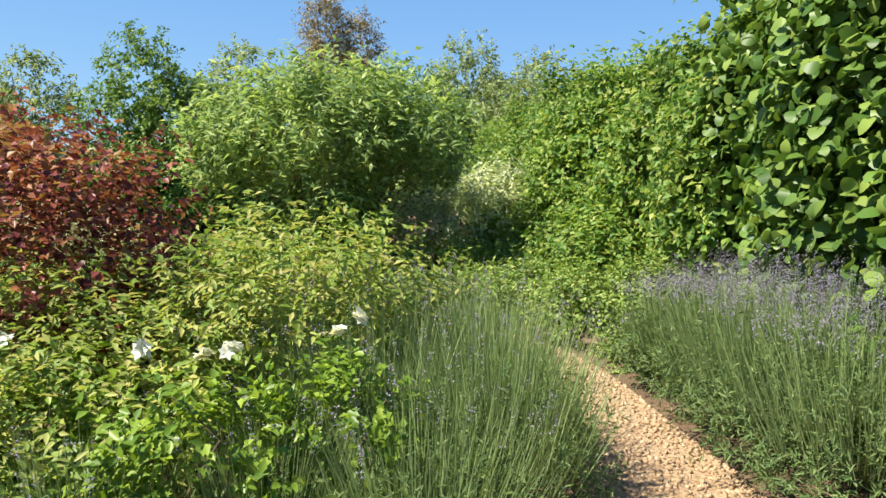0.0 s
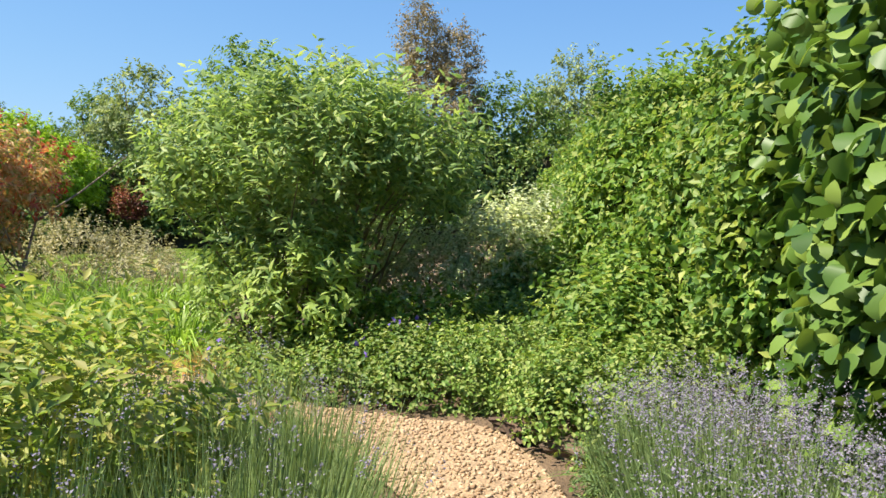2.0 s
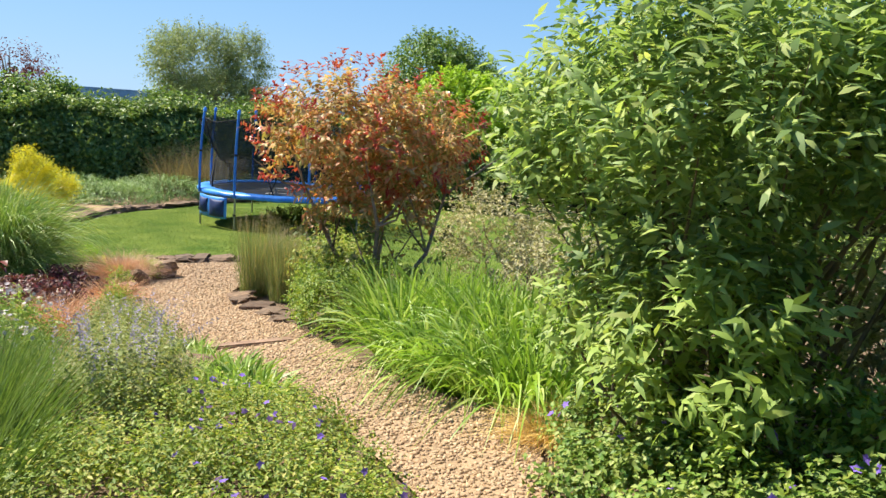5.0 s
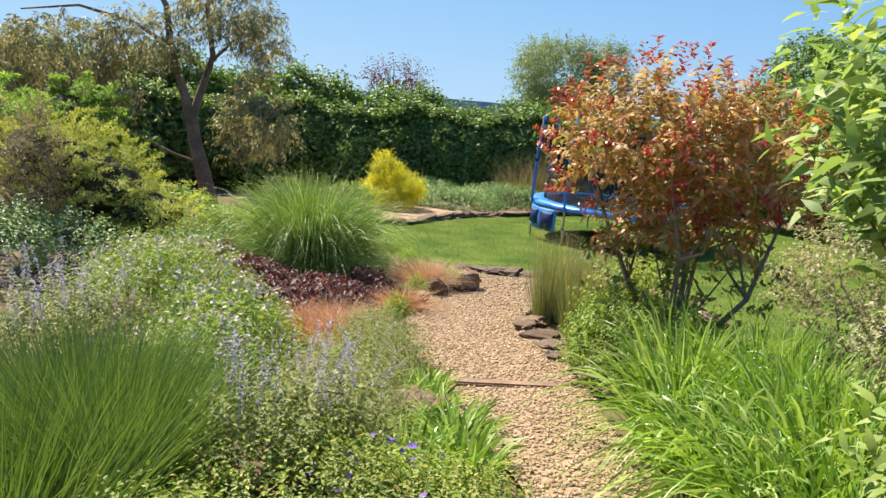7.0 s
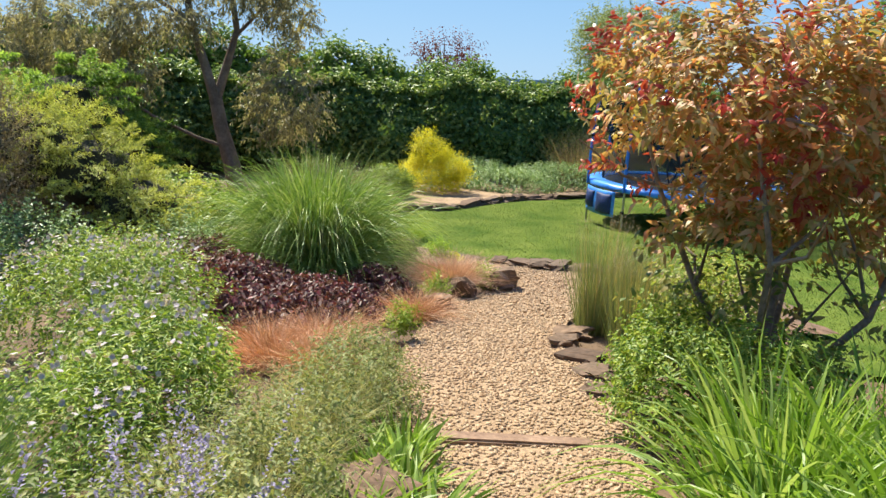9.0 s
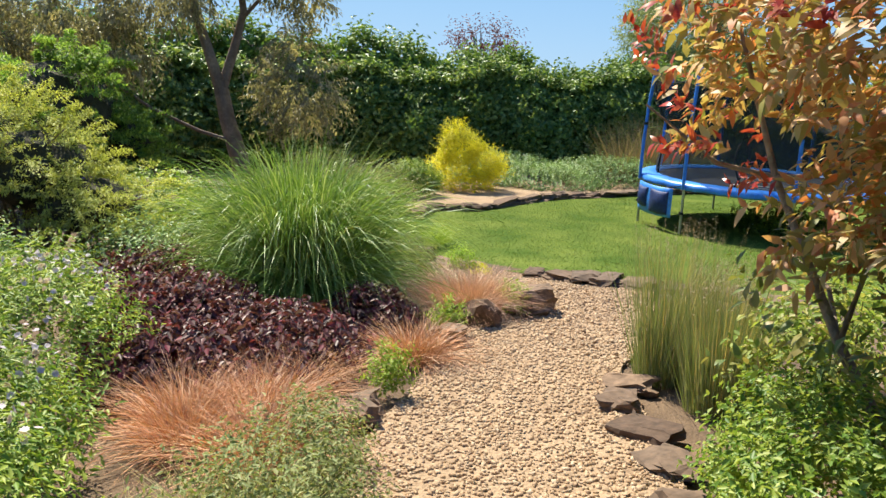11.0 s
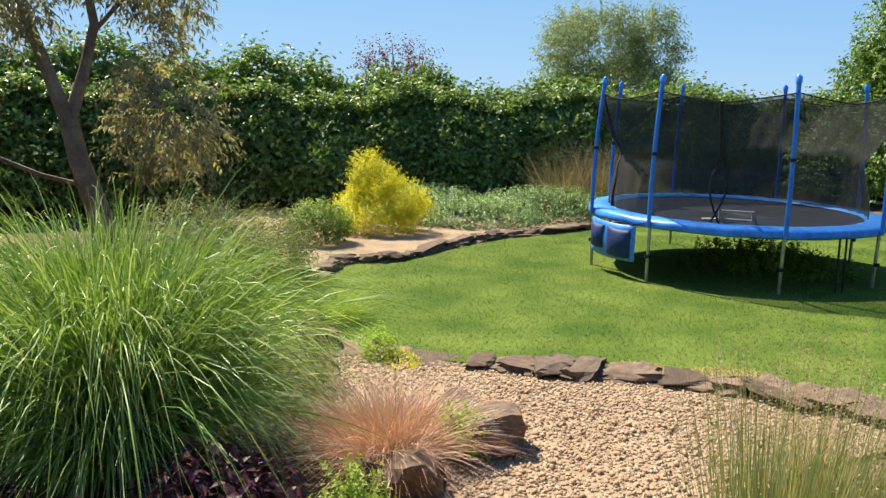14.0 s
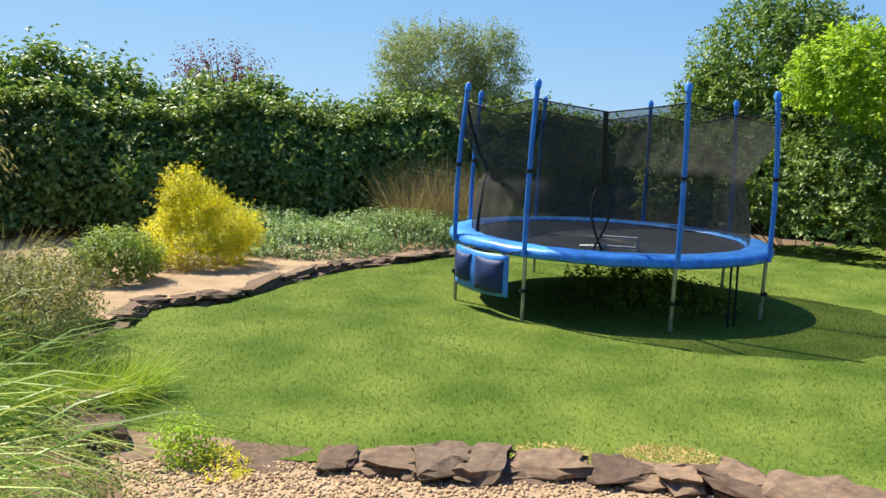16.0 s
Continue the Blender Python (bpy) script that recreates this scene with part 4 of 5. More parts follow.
t = mound(347, "aster", [(-5.5, 5.1, -0.12, 0.6, 0.45, 0.32), (-4.8, 4.85, -0.08, 0.5, 0.45, 0.3), (-6.2, 5.0, -0.15, 0.5, 0.45, 0.32)], 1400, 6, 0.25, 0.045, 0.014, M["herb"], "leafy aster clump with pale lilac flowers", "aster", flat=-0.3, lift=1.0, stems=0)
r = seed(348)
P, O = crown_points(r, [(-5.5, 5.1, -0.06, 0.62, 0.48, 0.4), (-6.2, 5.0, -0.1, 0.52, 0.46, 0.4), (-4.8, 4.85, -0.02, 0.5, 0.45, 0.36)], 560, 0.08, flat=0.55)
flowers(r, P, 0.017, 9, M["lilac"], t)
t = mound(349, "aster", [(-7.5, 4.85, -0.25, 0.8, 0.5, 0.4), (-7.0, 4.4, -0.15, 0.7, 0.5, 0.4), (-8.4, 4.5, -0.3, 0.6, 0.5, 0.4)], 1400, 6, 0.25, 0.045, 0.014, M["herb"], "green-leaved aster clump with whitish flowers", "aster", flat=-0.3, lift=1.0, stems=0)
P, O = crown_points(r, [(-7.5, 4.85, -0.2, 0.8, 0.5, 0.44), (-7.0, 4.4, -0.1, 0.7, 0.5, 0.44)], 560, 0.08, flat=0.55)
flowers(r, P, 0.017, 8, M["lilac"], t)
for i, (x, y, h) in enumerate([(-5.4, 4.2, 0.95), (-4.9, 4.0, 0.95), (-3.5, 5.15, 0.7), (-3.75, 5.45, 0.6), (-6.0, 3.9, 0.9)]):
    r = seed(350 + i)
    t = mound(355 + i, "catmint", [(x, y, float(gz(x, y)) + h * 0.35, 0.3, 0.28, h * 0.35)], 190, 6, 0.25, 0.035, 0.018, M["oliveherb"], "grey-green catmint with violet flower spikes", "catmint", group="catmints", lift=1.2, stems=0)
    px, py, q, a = disc(r, 20, x, y, 0.26, 0.26)
    spikes(r, on(px, py, h * 0.55) + np.c_[np.zeros((20, 2)), r.uniform(-0.1, 0.12, 20)], skew(r, 20, a, q, 0.3), 0.3, 0.015, M["catmint"], t, whorls=12, per=4)
for i, (x, y) in enumerate([(-4.0, 5.6), (-4.7, 5.75), (-4.4, 5.45), (-5.2, 5.9), (-5.6, 6.1), (-5.4, 3.3)]):
    r = seed(360 + i)
    t = tuft(365 + i, "feather_grass", x, y, 0.14, 0.14, 700, 0.5, 0.003, 0.7, 0.3, M["haze"], "wispy feather grass with a haze of pale seed heads", "ornamental grass", 4, "feather grasses")
    mound(375 + i, "low_perennial", [(x - 0.25, y + 0.12, float(gz(x, y)) + 0.15, 0.36, 0.26, 0.22)], 200, 5, 0.22, 0.03, 0.012, M["oliveherb"], "low olive-green perennial in the bed", "perennials", group="low perennials", stems=0, lift=0.8)
for i, (x, y) in enumerate([(-3.5, 6.12), (-3.85, 6.2), (-4.2, 6.3), (-4.25, 6.02), (-4.6, 6.28), (-4.7, 6.05), (-5.0, 6.36), (-3.6, 5.85)]):
    tuft(3810 + i, "plantain_lily", x, y, 0.14, 0.13, 110, 0.3, 0.032, 0.85, 0.3, M["strap"], "rosette of broad green leaves at the gravel edge", "plantain lily", 4, "plantain lilies")
mound(386, "low_perennial", [(-5.6, 6.35, -0.22, 0.5, 0.2, 0.2), (-6.3, 6.35, -0.3, 0.4, 0.2, 0.2)], 500, 5, 0.16, 0.028, 0.012, M["oliveherb"], "low olive-green perennial in the bed", "perennials", stems=0)
mound(387, "low_perennial", [(-10.3, 7.2, -0.55, 0.35, 0.25, 0.25), (-10.9, 7.3, -0.6, 0.5, 0.3, 0.25)], 420, 6, 0.2, 0.03, 0.012, M["oliveherb"], "low olive-green perennial in the bed", "perennials", stems=0)

# ---- the far end of the bed ----
plumes(91, "juniper", [(-11.3, 3.0, 0.4, 1.0, 0.9, 0.8), (-11.0, 4.25, -0.1, 0.8, 0.75, 0.42), (-11.2, 3.7, 0.2, 0.9, 0.8, 0.62)], 230, 0.85, 0.042, 0.013, M["juniper"], "spreading golden-green juniper with feathery sprays", "juniper")
mound(90, "brown_conifer", [(-10.2, 3.05, 0.35, 0.35, 0.35, 1.0)], 420, 7, 0.28, 0.035, 0.01, M["brown_tree"], "upright browning conifer among the junipers", "conifer", per=4)
mound(96, "catmint", [(-9.7, 3.5, -0.3, 0.6, 0.5, 0.36), (-10.4, 4.8, -0.42, 0.6, 0.4, 0.3), (-9.4, 3.0, -0.2, 0.6, 0.5, 0.4)], 800, 6, 0.28, 0.045, 0.025, M["vinca"], "grey-green leafy clump in front of the junipers", "perennials", lift=1.0, stems=0)
tuft(97, "iris", -10.9, 4.45, 0.22, 0.2, 90, 0.62, 0.035, 0.5, 0.1, M["strap"], "fan of upright green iris leaves", "iris", 3)
iris = thing("iris_flower", (-11.04, 4.21, float(gz(-11.04, 4.21))), "single violet iris bloom on a tall stalk", "iris")
z = float(gz(-11.04, 4.21))
put(*tubes([[((-11.04, 4.21, z - 0.05), 0.008), ((-11.03, 4.22, z + 0.5), 0.007), ((-11.0, 4.23, z + 0.9), 0.005)]], 6), "stalk", M["strap"], iris)
flowers(seed(399), np.repeat(np.array([[-11.0, 4.23, z + 0.92]]), 3, 0), 0.09, 5, M["violet"], iris, "bloom", 0.3)
mound(98, "leafy_clump", [(-12.8, 4.6, -0.45, 0.9, 0.7, 0.42), (-11.9, 5.3, -0.5, 0.7, 0.5, 0.35)], 900, 5, 0.24, 0.06, 0.035, M["herb"], "fresh green leafy clump behind the silver grass", "perennials", stems=0)
plumes(92, "dark_shrub", [(-15.6, 2.6, 0.4, 1.4, 1.3, 1.3), (-14.0, 1.4, 0.5, 1.5, 1.2, 1.4), (-16.6, 3.2, -0.2, 1.0, 0.9, 0.9)], 230, 1.0, 0.08, 0.026, M["spray"], "dark green feathery shrub with tiered sprays", "shrub")
GX, GY = -17.8, 4.75
gum = [[((GX, 5.2, -1.1), 0.2), ((GX, 5.05, -0.4), 0.165), ((GX, 4.85, 0.3), 0.14), ((GX, 4.75, 0.85), 0.13)],
       [((GX, 4.75, 0.8), 0.11), ((GX + 0.1, 4.55, 1.5), 0.09), ((GX + 0.1, 4.3, 2.3), 0.075), ((GX + 0.2, 4.2, 3.1), 0.06), ((GX, 3.7, 4.0), 0.03)],
       [((GX, 4.75, 0.8), 0.1), ((GX - 0.2, 4.95, 1.5), 0.085), ((GX - 0.1, 5.15, 2.2), 0.07), ((GX - 0.1, 5.0, 3.2), 0.05), ((GX, 5.3, 4.2), 0.025)],
       [((GX + 0.1, 4.3, 2.3), 0.05), ((GX + 0.2, 3.6, 2.7), 0.04), ((GX + 0.4, 2.6, 2.9), 0.03), ((GX + 0.5, 1.6, 2.7), 0.015)],
       [((GX, 4.95, -0.1), 0.035), ((GX + 0.3, 4.4, 0.1), 0.03), ((GX + 0.5, 3.6, 0.5), 0.026), ((GX + 0.6, 2.9, 1.0), 0.02), ((GX + 0.5, 2.1, 1.3), 0.01)],
       [((GX - 0.1, 5.05, 2.0), 0.04), ((GX, 5.6, 2.6), 0.03), ((GX, 6.1, 2.8), 0.012)]]
tree(95, "gum_tree", GX, 5.2, 5, [(0.2, -3.0, 3.1, 1.3, 1.3, 0.7), (0.3, 0.2, 4.3, 1.0, 1.1, 0.7), (0.4, -1.4, 3.5, 1.0, 1.1, 0.6), (0.1, 0.95, 3.7, 0.6, 0.6, 0.6), (0.5, -4.6, 2.6, 1.3, 1.4, 0.8), (0.2, 0.9, 2.1, 0.9, 0.85, 1.1), (0.6, -2.4, 2.4, 0.9, 1.0, 0.5)], 2100, 8, 0.5, 0.12, 0.03, M["gum"], "gum tree with leaning forked trunk and drooping grey leaves", 0.2, 45, 0.9, "gum_bark", lines=gum)
mound(93, "golden_shrub", [(-18.2, 9.3, -0.62, 0.78, 0.72, 0.5), (-18.2, 9.3, -0.2, 0.5, 0.48, 0.42), (-18.1, 9.6, -0.45, 0.6, 0.6, 0.4), (-18.25, 9.15, 0.12, 0.28, 0.26, 0.3)], 1900, 8, 0.22, 0.045, 0.014, M["gold"], "rounded golden-yellow evergreen shrub", "shrub", lift=0.9, stems=0)
mound(99, "green_shrub", [(-17.1, 8.2, -0.62, 0.5, 0.5, 0.34)], 800, 6, 0.18, 0.045, 0.02, M["herb"], "small fresh green rounded shrub by the stones", "shrub", stems=8)
mound(94, "periwinkle", [(-18.9, 11.4, -0.9, 0.9, 1.3, 0.42), (-19.8, 10.5, -0.85, 1.2, 1.5, 0.5), (-19.6, 13, -0.85, 1.0, 1.6, 0.5), (-19.6, 15.2, -0.85, 0.9, 1.4, 0.5)], 5200, 4, 0.18, 0.05, 0.028, M["vinca"], "pale green carpet of periwinkle", "groundcover", flat=-0.1, stems=0)
for i, (x, y, h) in enumerate([(-19.9, 14.2, 2.0), (-20.2, 13.6, 1.8), (-19.8, 14.9, 1.7), (-17.2, 16.6, 1.2)]):
    tuft(130 + i, "brown_grass", x, y, 0.25, 0.25, 500, h, 0.012, 0.35, 0.15, M["brown_tree"], "tall brownish grass going to seed by the hedge", "ornamental grass", 4, "brown grasses")
for i, (x, y, h) in enumerate([(-12.55, 7.4, 0.6), (-12.8, 7.75, 0.5), (-12.6, 7.05, 0.7), (-13.3, 7.2, 0.8)]):
    tuft(140 + i, "border_grass", x, y, 0.25, 0.22, 700, h, 0.008, 0.8, 0.35, M["fern"] if i < 2 else M["darkgrass"], "arching grass at the end of the bed", "ornamental grass", 5, "border grasses")
mound(145, "border_shrub", [(-13.7, 7.3, -0.5, 0.6, 0.4, 0.42), (-14.5, 7.4, -0.5, 0.55, 0.4, 0.42), (-13.6, 6.5, -0.3, 0.9, 0.6, 0.5)], 1300, 7, 0.3, 0.04, 0.015, M["olive"], "olive-green twiggy shrub at the end of the bed", "shrub")
for i, (x, y, h) in enumerate([(-14.4, 6.6, 1.3), (-15.2, 6.5, 1.3), (-13.2, 6.1, 1.35), (-15.9, 6.7, 1.3), (-13.8, 6.8, 1.1), (-14.9, 7.1, 1.0), (-16.6, 6.9, 1.3)]):
    tuft(150 + i, "seeding_grass", x, y, 0.3, 0.3, 700, h, 0.006, 0.5, 0.45, M["haze"], "tall grass with nodding seed heads", "ornamental grass", 6, "seeding grasses")
mound(146, "low_perennial", [(-11.45, 8.0, -0.75, 0.18, 0.14, 0.16)], 120, 5, 0.14, 0.03, 0.014, M["limey"], "small bright green plant among the edging stones", "perennials", stems=0)
mound(147, "stonecrop", [(-11.25, 8.15, -0.8, 0.28, 0.14, 0.05)], 200, 3, 0.05, 0.018, 0.012, M["gold"], "yellow stonecrop spilling over the gravel", "stonecrop", stems=0)

# ---- trees and shrubs beyond ----
tree(101, "walnut_tree", -21.2, 24.6, 7, [(0, 0, 4.1, 2.3, 2.3, 1.9), (1.4, -0.6, 3.2, 1.6, 1.6, 1.4), (-1.2, -0.4, 3.0, 1.5, 1.5, 1.3)], 3200, 6, 0.5, 0.15, 0.075, M["tree"], "broad round-headed tree with large dark leaves", shell=0.5)
tree(102, "willow_tree", -34, 21.5, 7, [(0, -0.5, 4.6, 2.2, 2.1, 1.9), (1.2, 1.5, 4.5, 1.1, 1.1, 2.0), (0.6, 0.4, 3.0, 2.4, 2.3, 1.6)], 3600, 6, 0.8, 0.16, 0.045, M["willow"], "grey-green willow behind the hedge", shell=0.5)
tree(103, "copper_tree", -30, 12.2, 5, [(0, 0, 3.6, 1.2, 1.4, 0.75)], 200, 6, 0.8, 0.1, 0.05, M["copper"], "copper-leaved tree top above the hedge")
tree(104, "bronze_tree", -3.7, 24, 7.5, [(-0.1, 0, 5.9, 0.75, 0.75, 1.3), (1.0, 0.3, 5.5, 0.75, 0.75, 1.1), (0.3, 0, 4.0, 1.6, 1.5, 1.4)], 1700, 6, 0.5, 0.11, 0.045, M["brown_tree"], "open bronze-brown tree beyond the garden")
for i, (x, y, h, m) in enumerate([(-10, 25.6, 7.3, "tree"), (-6.8, 27, 6.9, "willow"), (0.8, 30, 7.0, "willow"), (3.6, 31, 6.6, "willow"), (-13.8, 26, 6.6, "willow"), (-1.3, 25.5, 5.4, "tree"), (-17, 28, 6.0, "tree"), (-8.3, 24.8, 5.6, "tree"), (-24, 32, 5, "willow"), (2.6, 27, 5.0, "willow")]):
    tree(110 + i, "garden_tree", x, y, h, [(0, 0, h * 0.66, 1.4, 1.4, h * 0.27), (0.9, 0.4, h * 0.5, 1.5, 1.5, h * 0.26), (-0.9, 0, h * 0.45, 1.5, 1.5, h * 0.27), (0, -0.3, h * 0.25, 1.9, 1.6, h * 0.22)], 950, 6, 0.55, 0.17, 0.085, M[m], "leafy green tree beyond the garden", shell=0.5)
mound(120, "lime_shrub", [(-16.6, 21.0, 2.3, 1.2, 1.2, 1.0), (-15.6, 21.8, 1.8, 1.5, 1.4, 1.3), (-14.2, 22.1, 1.2, 1.3, 1.2, 1.2)], 2300, 6, 0.35, 0.11, 0.065, M["limey"], "bright yellow-green leafy shrub at the lawn's edge", "shrub")
mound(121, "dark_shrub", [(-19.2, 19.8, 0.2, 1.2, 1.2, 1.3), (-18.2, 20.3, 0.2, 1.3, 1.2, 1.3), (-16.4, 20.5, 0.1, 1.3, 1.0, 1.25), (-14.6, 21.2, 0.0, 1.3, 1.0, 1.2)], 2300, 6, 0.35, 0.1, 0.06, M["privet"], "dark green shrub at the lawn's edge", "shrub")
mound(122, "copper_shrub", [(-12.8, 24.3, 0.5, 0.8, 0.7, 0.8)], 600, 6, 0.4, 0.08, 0.05, M["darkred"], "dark red shrub at the far end of the lawn", "shrub")


def far_ridge():
    a = np.linspace(0, 2 * math.pi, 361)
    h = [6 + 4 * noise.noise((math.cos(q) * 3, math.sin(q) * 3, 0)) + 1.2 * noise.noise((math.cos(q) * 40, math.sin(q) * 40, 1)) for q in a]
    V = np.array([(850 * math.cos(q), 850 * math.sin(q), z) for q, k in zip(a, h) for z in (-4, k)])
    i = np.arange(360)[:, None] * 2
    tagged(link("backdrop", rows_of(V, i + [0, 2, 3, 1], "backdrop"), surface_mat("far_woods", (0.3, 0.38, 0.42), (0.36, 0.44, 0.48), 0.02, 1.0, 0.0, 0.2)), "low wooded skyline far away", "distance", kind="structure")


far_ridge()

# ---- trampoline ----
def trampoline(x, y):
    z = float(gz(x, y))
    t = thing("trampoline", (x, y, z), "round blue trampoline with black safety net on the lawn", "trampoline")
    blue = surface_mat("blue_vinyl", (0.035, 0.2, 0.66), (0.07, 0.3, 0.8), 4, 0.38, 0.25, 14)
    foam = surface_mat("blue_foam_sleeve", (0.03, 0.17, 0.6), (0.05, 0.23, 0.7), 4, 0.5, 0.15, 30)
    steel = surface_mat("galvanised_steel", (0.3, 0.3, 0.28), (0.5, 0.5, 0.48), 10, 0.4, 0.1, 60, 0.002, 0.8)
    black = surface_mat("black_mat", (0.012, 0.012, 0.014), (0.028, 0.028, 0.032), 5, 0.55, 0.2, 80)
    webbing = surface_mat("black_webbing", (0.01, 0.01, 0.011), (0.02, 0.02, 0.022), 20, 0.8, 0.3, 150)
    navy = surface_mat("navy_pocket", (0.008, 0.02, 0.09), (0.015, 0.04, 0.16), 14, 0.6, 0.5, 60)
    net, n, l, b = base_mat("black_net", 0.75)
    l.new(ramp(n, l, noisy(n, l, 2.0), [(0.3, (0.012, 0.012, 0.013)), (0.7, (0.035, 0.033, 0.03))]), b.inputs["Base Color"])
    b.inputs["Alpha"].default_value = 0.6
    H, R0, R1 = 0.78, 1.62, 1.93
    seg = 96
    r = random.Random(5)

    def lathe(profile, name, mat, label=""):
        k = len(profile)
        a = 2 * math.pi * np.arange(seg) / seg
        V = np.array([[rr * math.cos(q), rr * math.sin(q), h + (0.006 * math.sin(31 * q) + 0.006 * math.sin(13 * q + 1)) * (1 if rr > R1 - 0.02 else 0.3)] for q in a for rr, h in profile])
        F = [[i * k + j, ((i + 1) % seg) * k + j, ((i + 1) % seg) * k + j + 1, i * k + j + 1] for i in range(seg) for j in range(k - 1)]
        return link(name, rows_of(V, np.array(F), name), mat, t, label, True)

    def at(q, rr, h):
        return np.array([rr * math.cos(q), rr * math.sin(q), h])

    def pipe(name, pts, rad, mat, parent=t, label="", sides=10):
        V, F = tubes([[(p, w) for p, w in zip(pts, rad if isinstance(rad, list) else [rad] * len(pts))]], sides)
        return link(name, rows_of(V, F, name), mat, parent, label, True)

    lathe([(R0, H), (R0 + 0.03, H + 0.03), (R0 + 0.15, H + 0.036), (R1 - 0.05, H + 0.026), (R1, H), (R1 + 0.006, H - 0.05), (R1 - 0.0, H - 0.075), (R1 - 0.03, H - 0.08), (R0, H - 0.01), (R0, H)], "safety_pad", blue, "padded bright blue vinyl ring")
    lathe([(0.0, H - 0.04), (0.8, H - 0.04), (R0 + 0.02, H - 0.012)], "jumping_mat", black)
    lathe([(R1 - 0.08, H - 0.06), (R1 - 0.05, H - 0.03), (R1 - 0.02, H - 0.06), (R1 - 0.05, H - 0.09), (R1 - 0.08, H - 0.06)], "frame_ring", steel)
    angles = [-102, -65, -19, 23, 84, 124, 171, 209]
    for i, d in enumerate(angles):
        q = radians(d)
        leg = pipe("leg", [at(q, R1 - 0.01, -0.03), at(q, R1, H - 0.05)], 0.021, steel, label="galvanised steel leg")
        pole = pipe("pole", [at(q, R1 + 0.025, H - 0.07), at(q, R1 + 0.025, H + 0.5), at(q, R1, H + 1.1), at(q, R1 - 0.05, 2.42), at(q, R1 - 0.06, 2.5), at(q, R1 - 0.08, 2.51)], [0.026, 0.027, 0.026, 0.027, 0.026, 0.012], foam, label="net pole in a blue foam sleeve")
        pipe("cap", [at(q, R1 - 0.052, 2.44), at(q, R1 - 0.06, 2.5), at(q, R1 - 0.07, 2.53)], [0.036, 0.038, 0.015], blue, pole)
        for h in (0.35, H + 0.82):
            pipe("clamp", [at(q, R1 + (0.01 if h < 0.7 else 0.014), h - 0.02), at(q, R1 + (0.01 if h < 0.7 else 0.014), h + 0.02)], 0.036, webbing, leg if h < 0.7 else pole)
    def net_point(d, u):
        q = radians(d)
        near = min(abs((d - a + 180) % 360 - 180) for a in angles)
        sag = 0.13 * min(1, near / 24) ** 0.8
        pinch = 0.2 * math.sin(math.pi * u) ** 2 * (0.6 + 0.4 * min(1, near / 20)) + (0.07 * math.exp(-((u - 0.5) / 0.07) ** 2))
        rr = R0 + 0.03 + 0.24 * u - pinch + 0.03 * math.sin(q * 11) * u + 0.012 * math.sin(q * 37 + 9 * u)
        return (rr * math.cos(q), rr * math.sin(q), H + (1.56 - sag) * u)

    na, nh = 192, 20
    V = [net_point(360 * i / na, j / nh) for i in range(na) for j in range(nh + 1)]
    F = [[i * (nh + 1) + j, ((i + 1) % na) * (nh + 1) + j, ((i + 1) % na) * (nh + 1) + j + 1, i * (nh + 1) + j + 1] for i in range(na) for j in range(nh)]
    link("safety_net", rows_of(np.array(V), np.array(F), "safety_net"), net, t, "see-through black netting", True)
    pipe("top_rope", [net_point(d, 1.0) for d in range(0, 361, 3)], 0.008, webbing, sides=6)
    for d in angles:
        pipe("net_tie", [net_point(d, 1.0), at(radians(d), R1 - 0.06, 2.45)], 0.006, webbing, sides=5)
    pipe("edge_seam", [net_point(-104, u) for u in np.linspace(0, 1, 14)], 0.02, webbing, sides=6)
    pipe("door_zip", [net_point(-43, u) for u in np.linspace(1, 0.56, 8)], 0.026, webbing, sides=6, label="black zip strip of the net door")
    for s in (-1, 1):
        pipe("door_edge", [net_point(-43 + s * 3.5 * math.sin(math.pi * (0.56 - u) / 0.56 * 1.2), u) for u in np.linspace(0.56, 0.0, 10)], 0.013, webbing, sides=6)

    # pocket bag hung below the ring
    def panel(name, d0, d1, z0, z1, rr, mat, parent, bulge=0.03, label=""):
        V, F, m = [], [], 8
        for side in (0, 1):
            for i in range(m + 1):
                for j in range(m + 1):
                    u, v = i / m, j / m
                    o = rr + bulge * math.sin(math.pi * u) * math.sin(math.pi * v) * (1 if side else 0.3) + side * 0.02
                    V.append(at(radians(d0 + (d1 - d0) * u), o, z0 + (z1 - z0) * v - 0.015 * math.sin(math.pi * u)))
        w = m + 1
        for side in (0, 1):
            for i in range(m):
                for j in range(m):
                    a = side * w * w + i * w + j
                    F.append([a, a + w, a + w + 1, a + 1])
        rim = [i * w for i in range(w)] + [m * w + j for j in range(1, w)] + [i * w + m for i in range(m - 1, -1, -1)] + [j for j in range(m - 1, 0, -1)]
        F += [[rim[k], rim[(k + 1) % len(rim)], rim[(k + 1) % len(rim)] + w * w, rim[k] + w * w] for k in range(len(rim))]
        return link(name, rows_of(np.array(V), np.array(F), name), mat, parent, label, True)

    bag = panel("pocket_bag", -97, -70, 0.25, 0.7, R1 + 0.04, blue, t, 0.03, "blue shoe bag with dark mesh pockets")
    panel("pocket", -95.5, -86.0, 0.34, 0.64, R1 + 0.07, navy, bag, 0.05)
    panel("pocket", -83.5, -71.5, 0.29, 0.64, R1 + 0.07, navy, bag, 0.05)
    pipe("bag_strap", [at(radians(-73), R1 + 0.05, 0.69), at(radians(-70), R1 + 0.05, 0.73), at(radians(-66), R1 + 0.03, 0.76)], 0.008, webbing, sides=6)
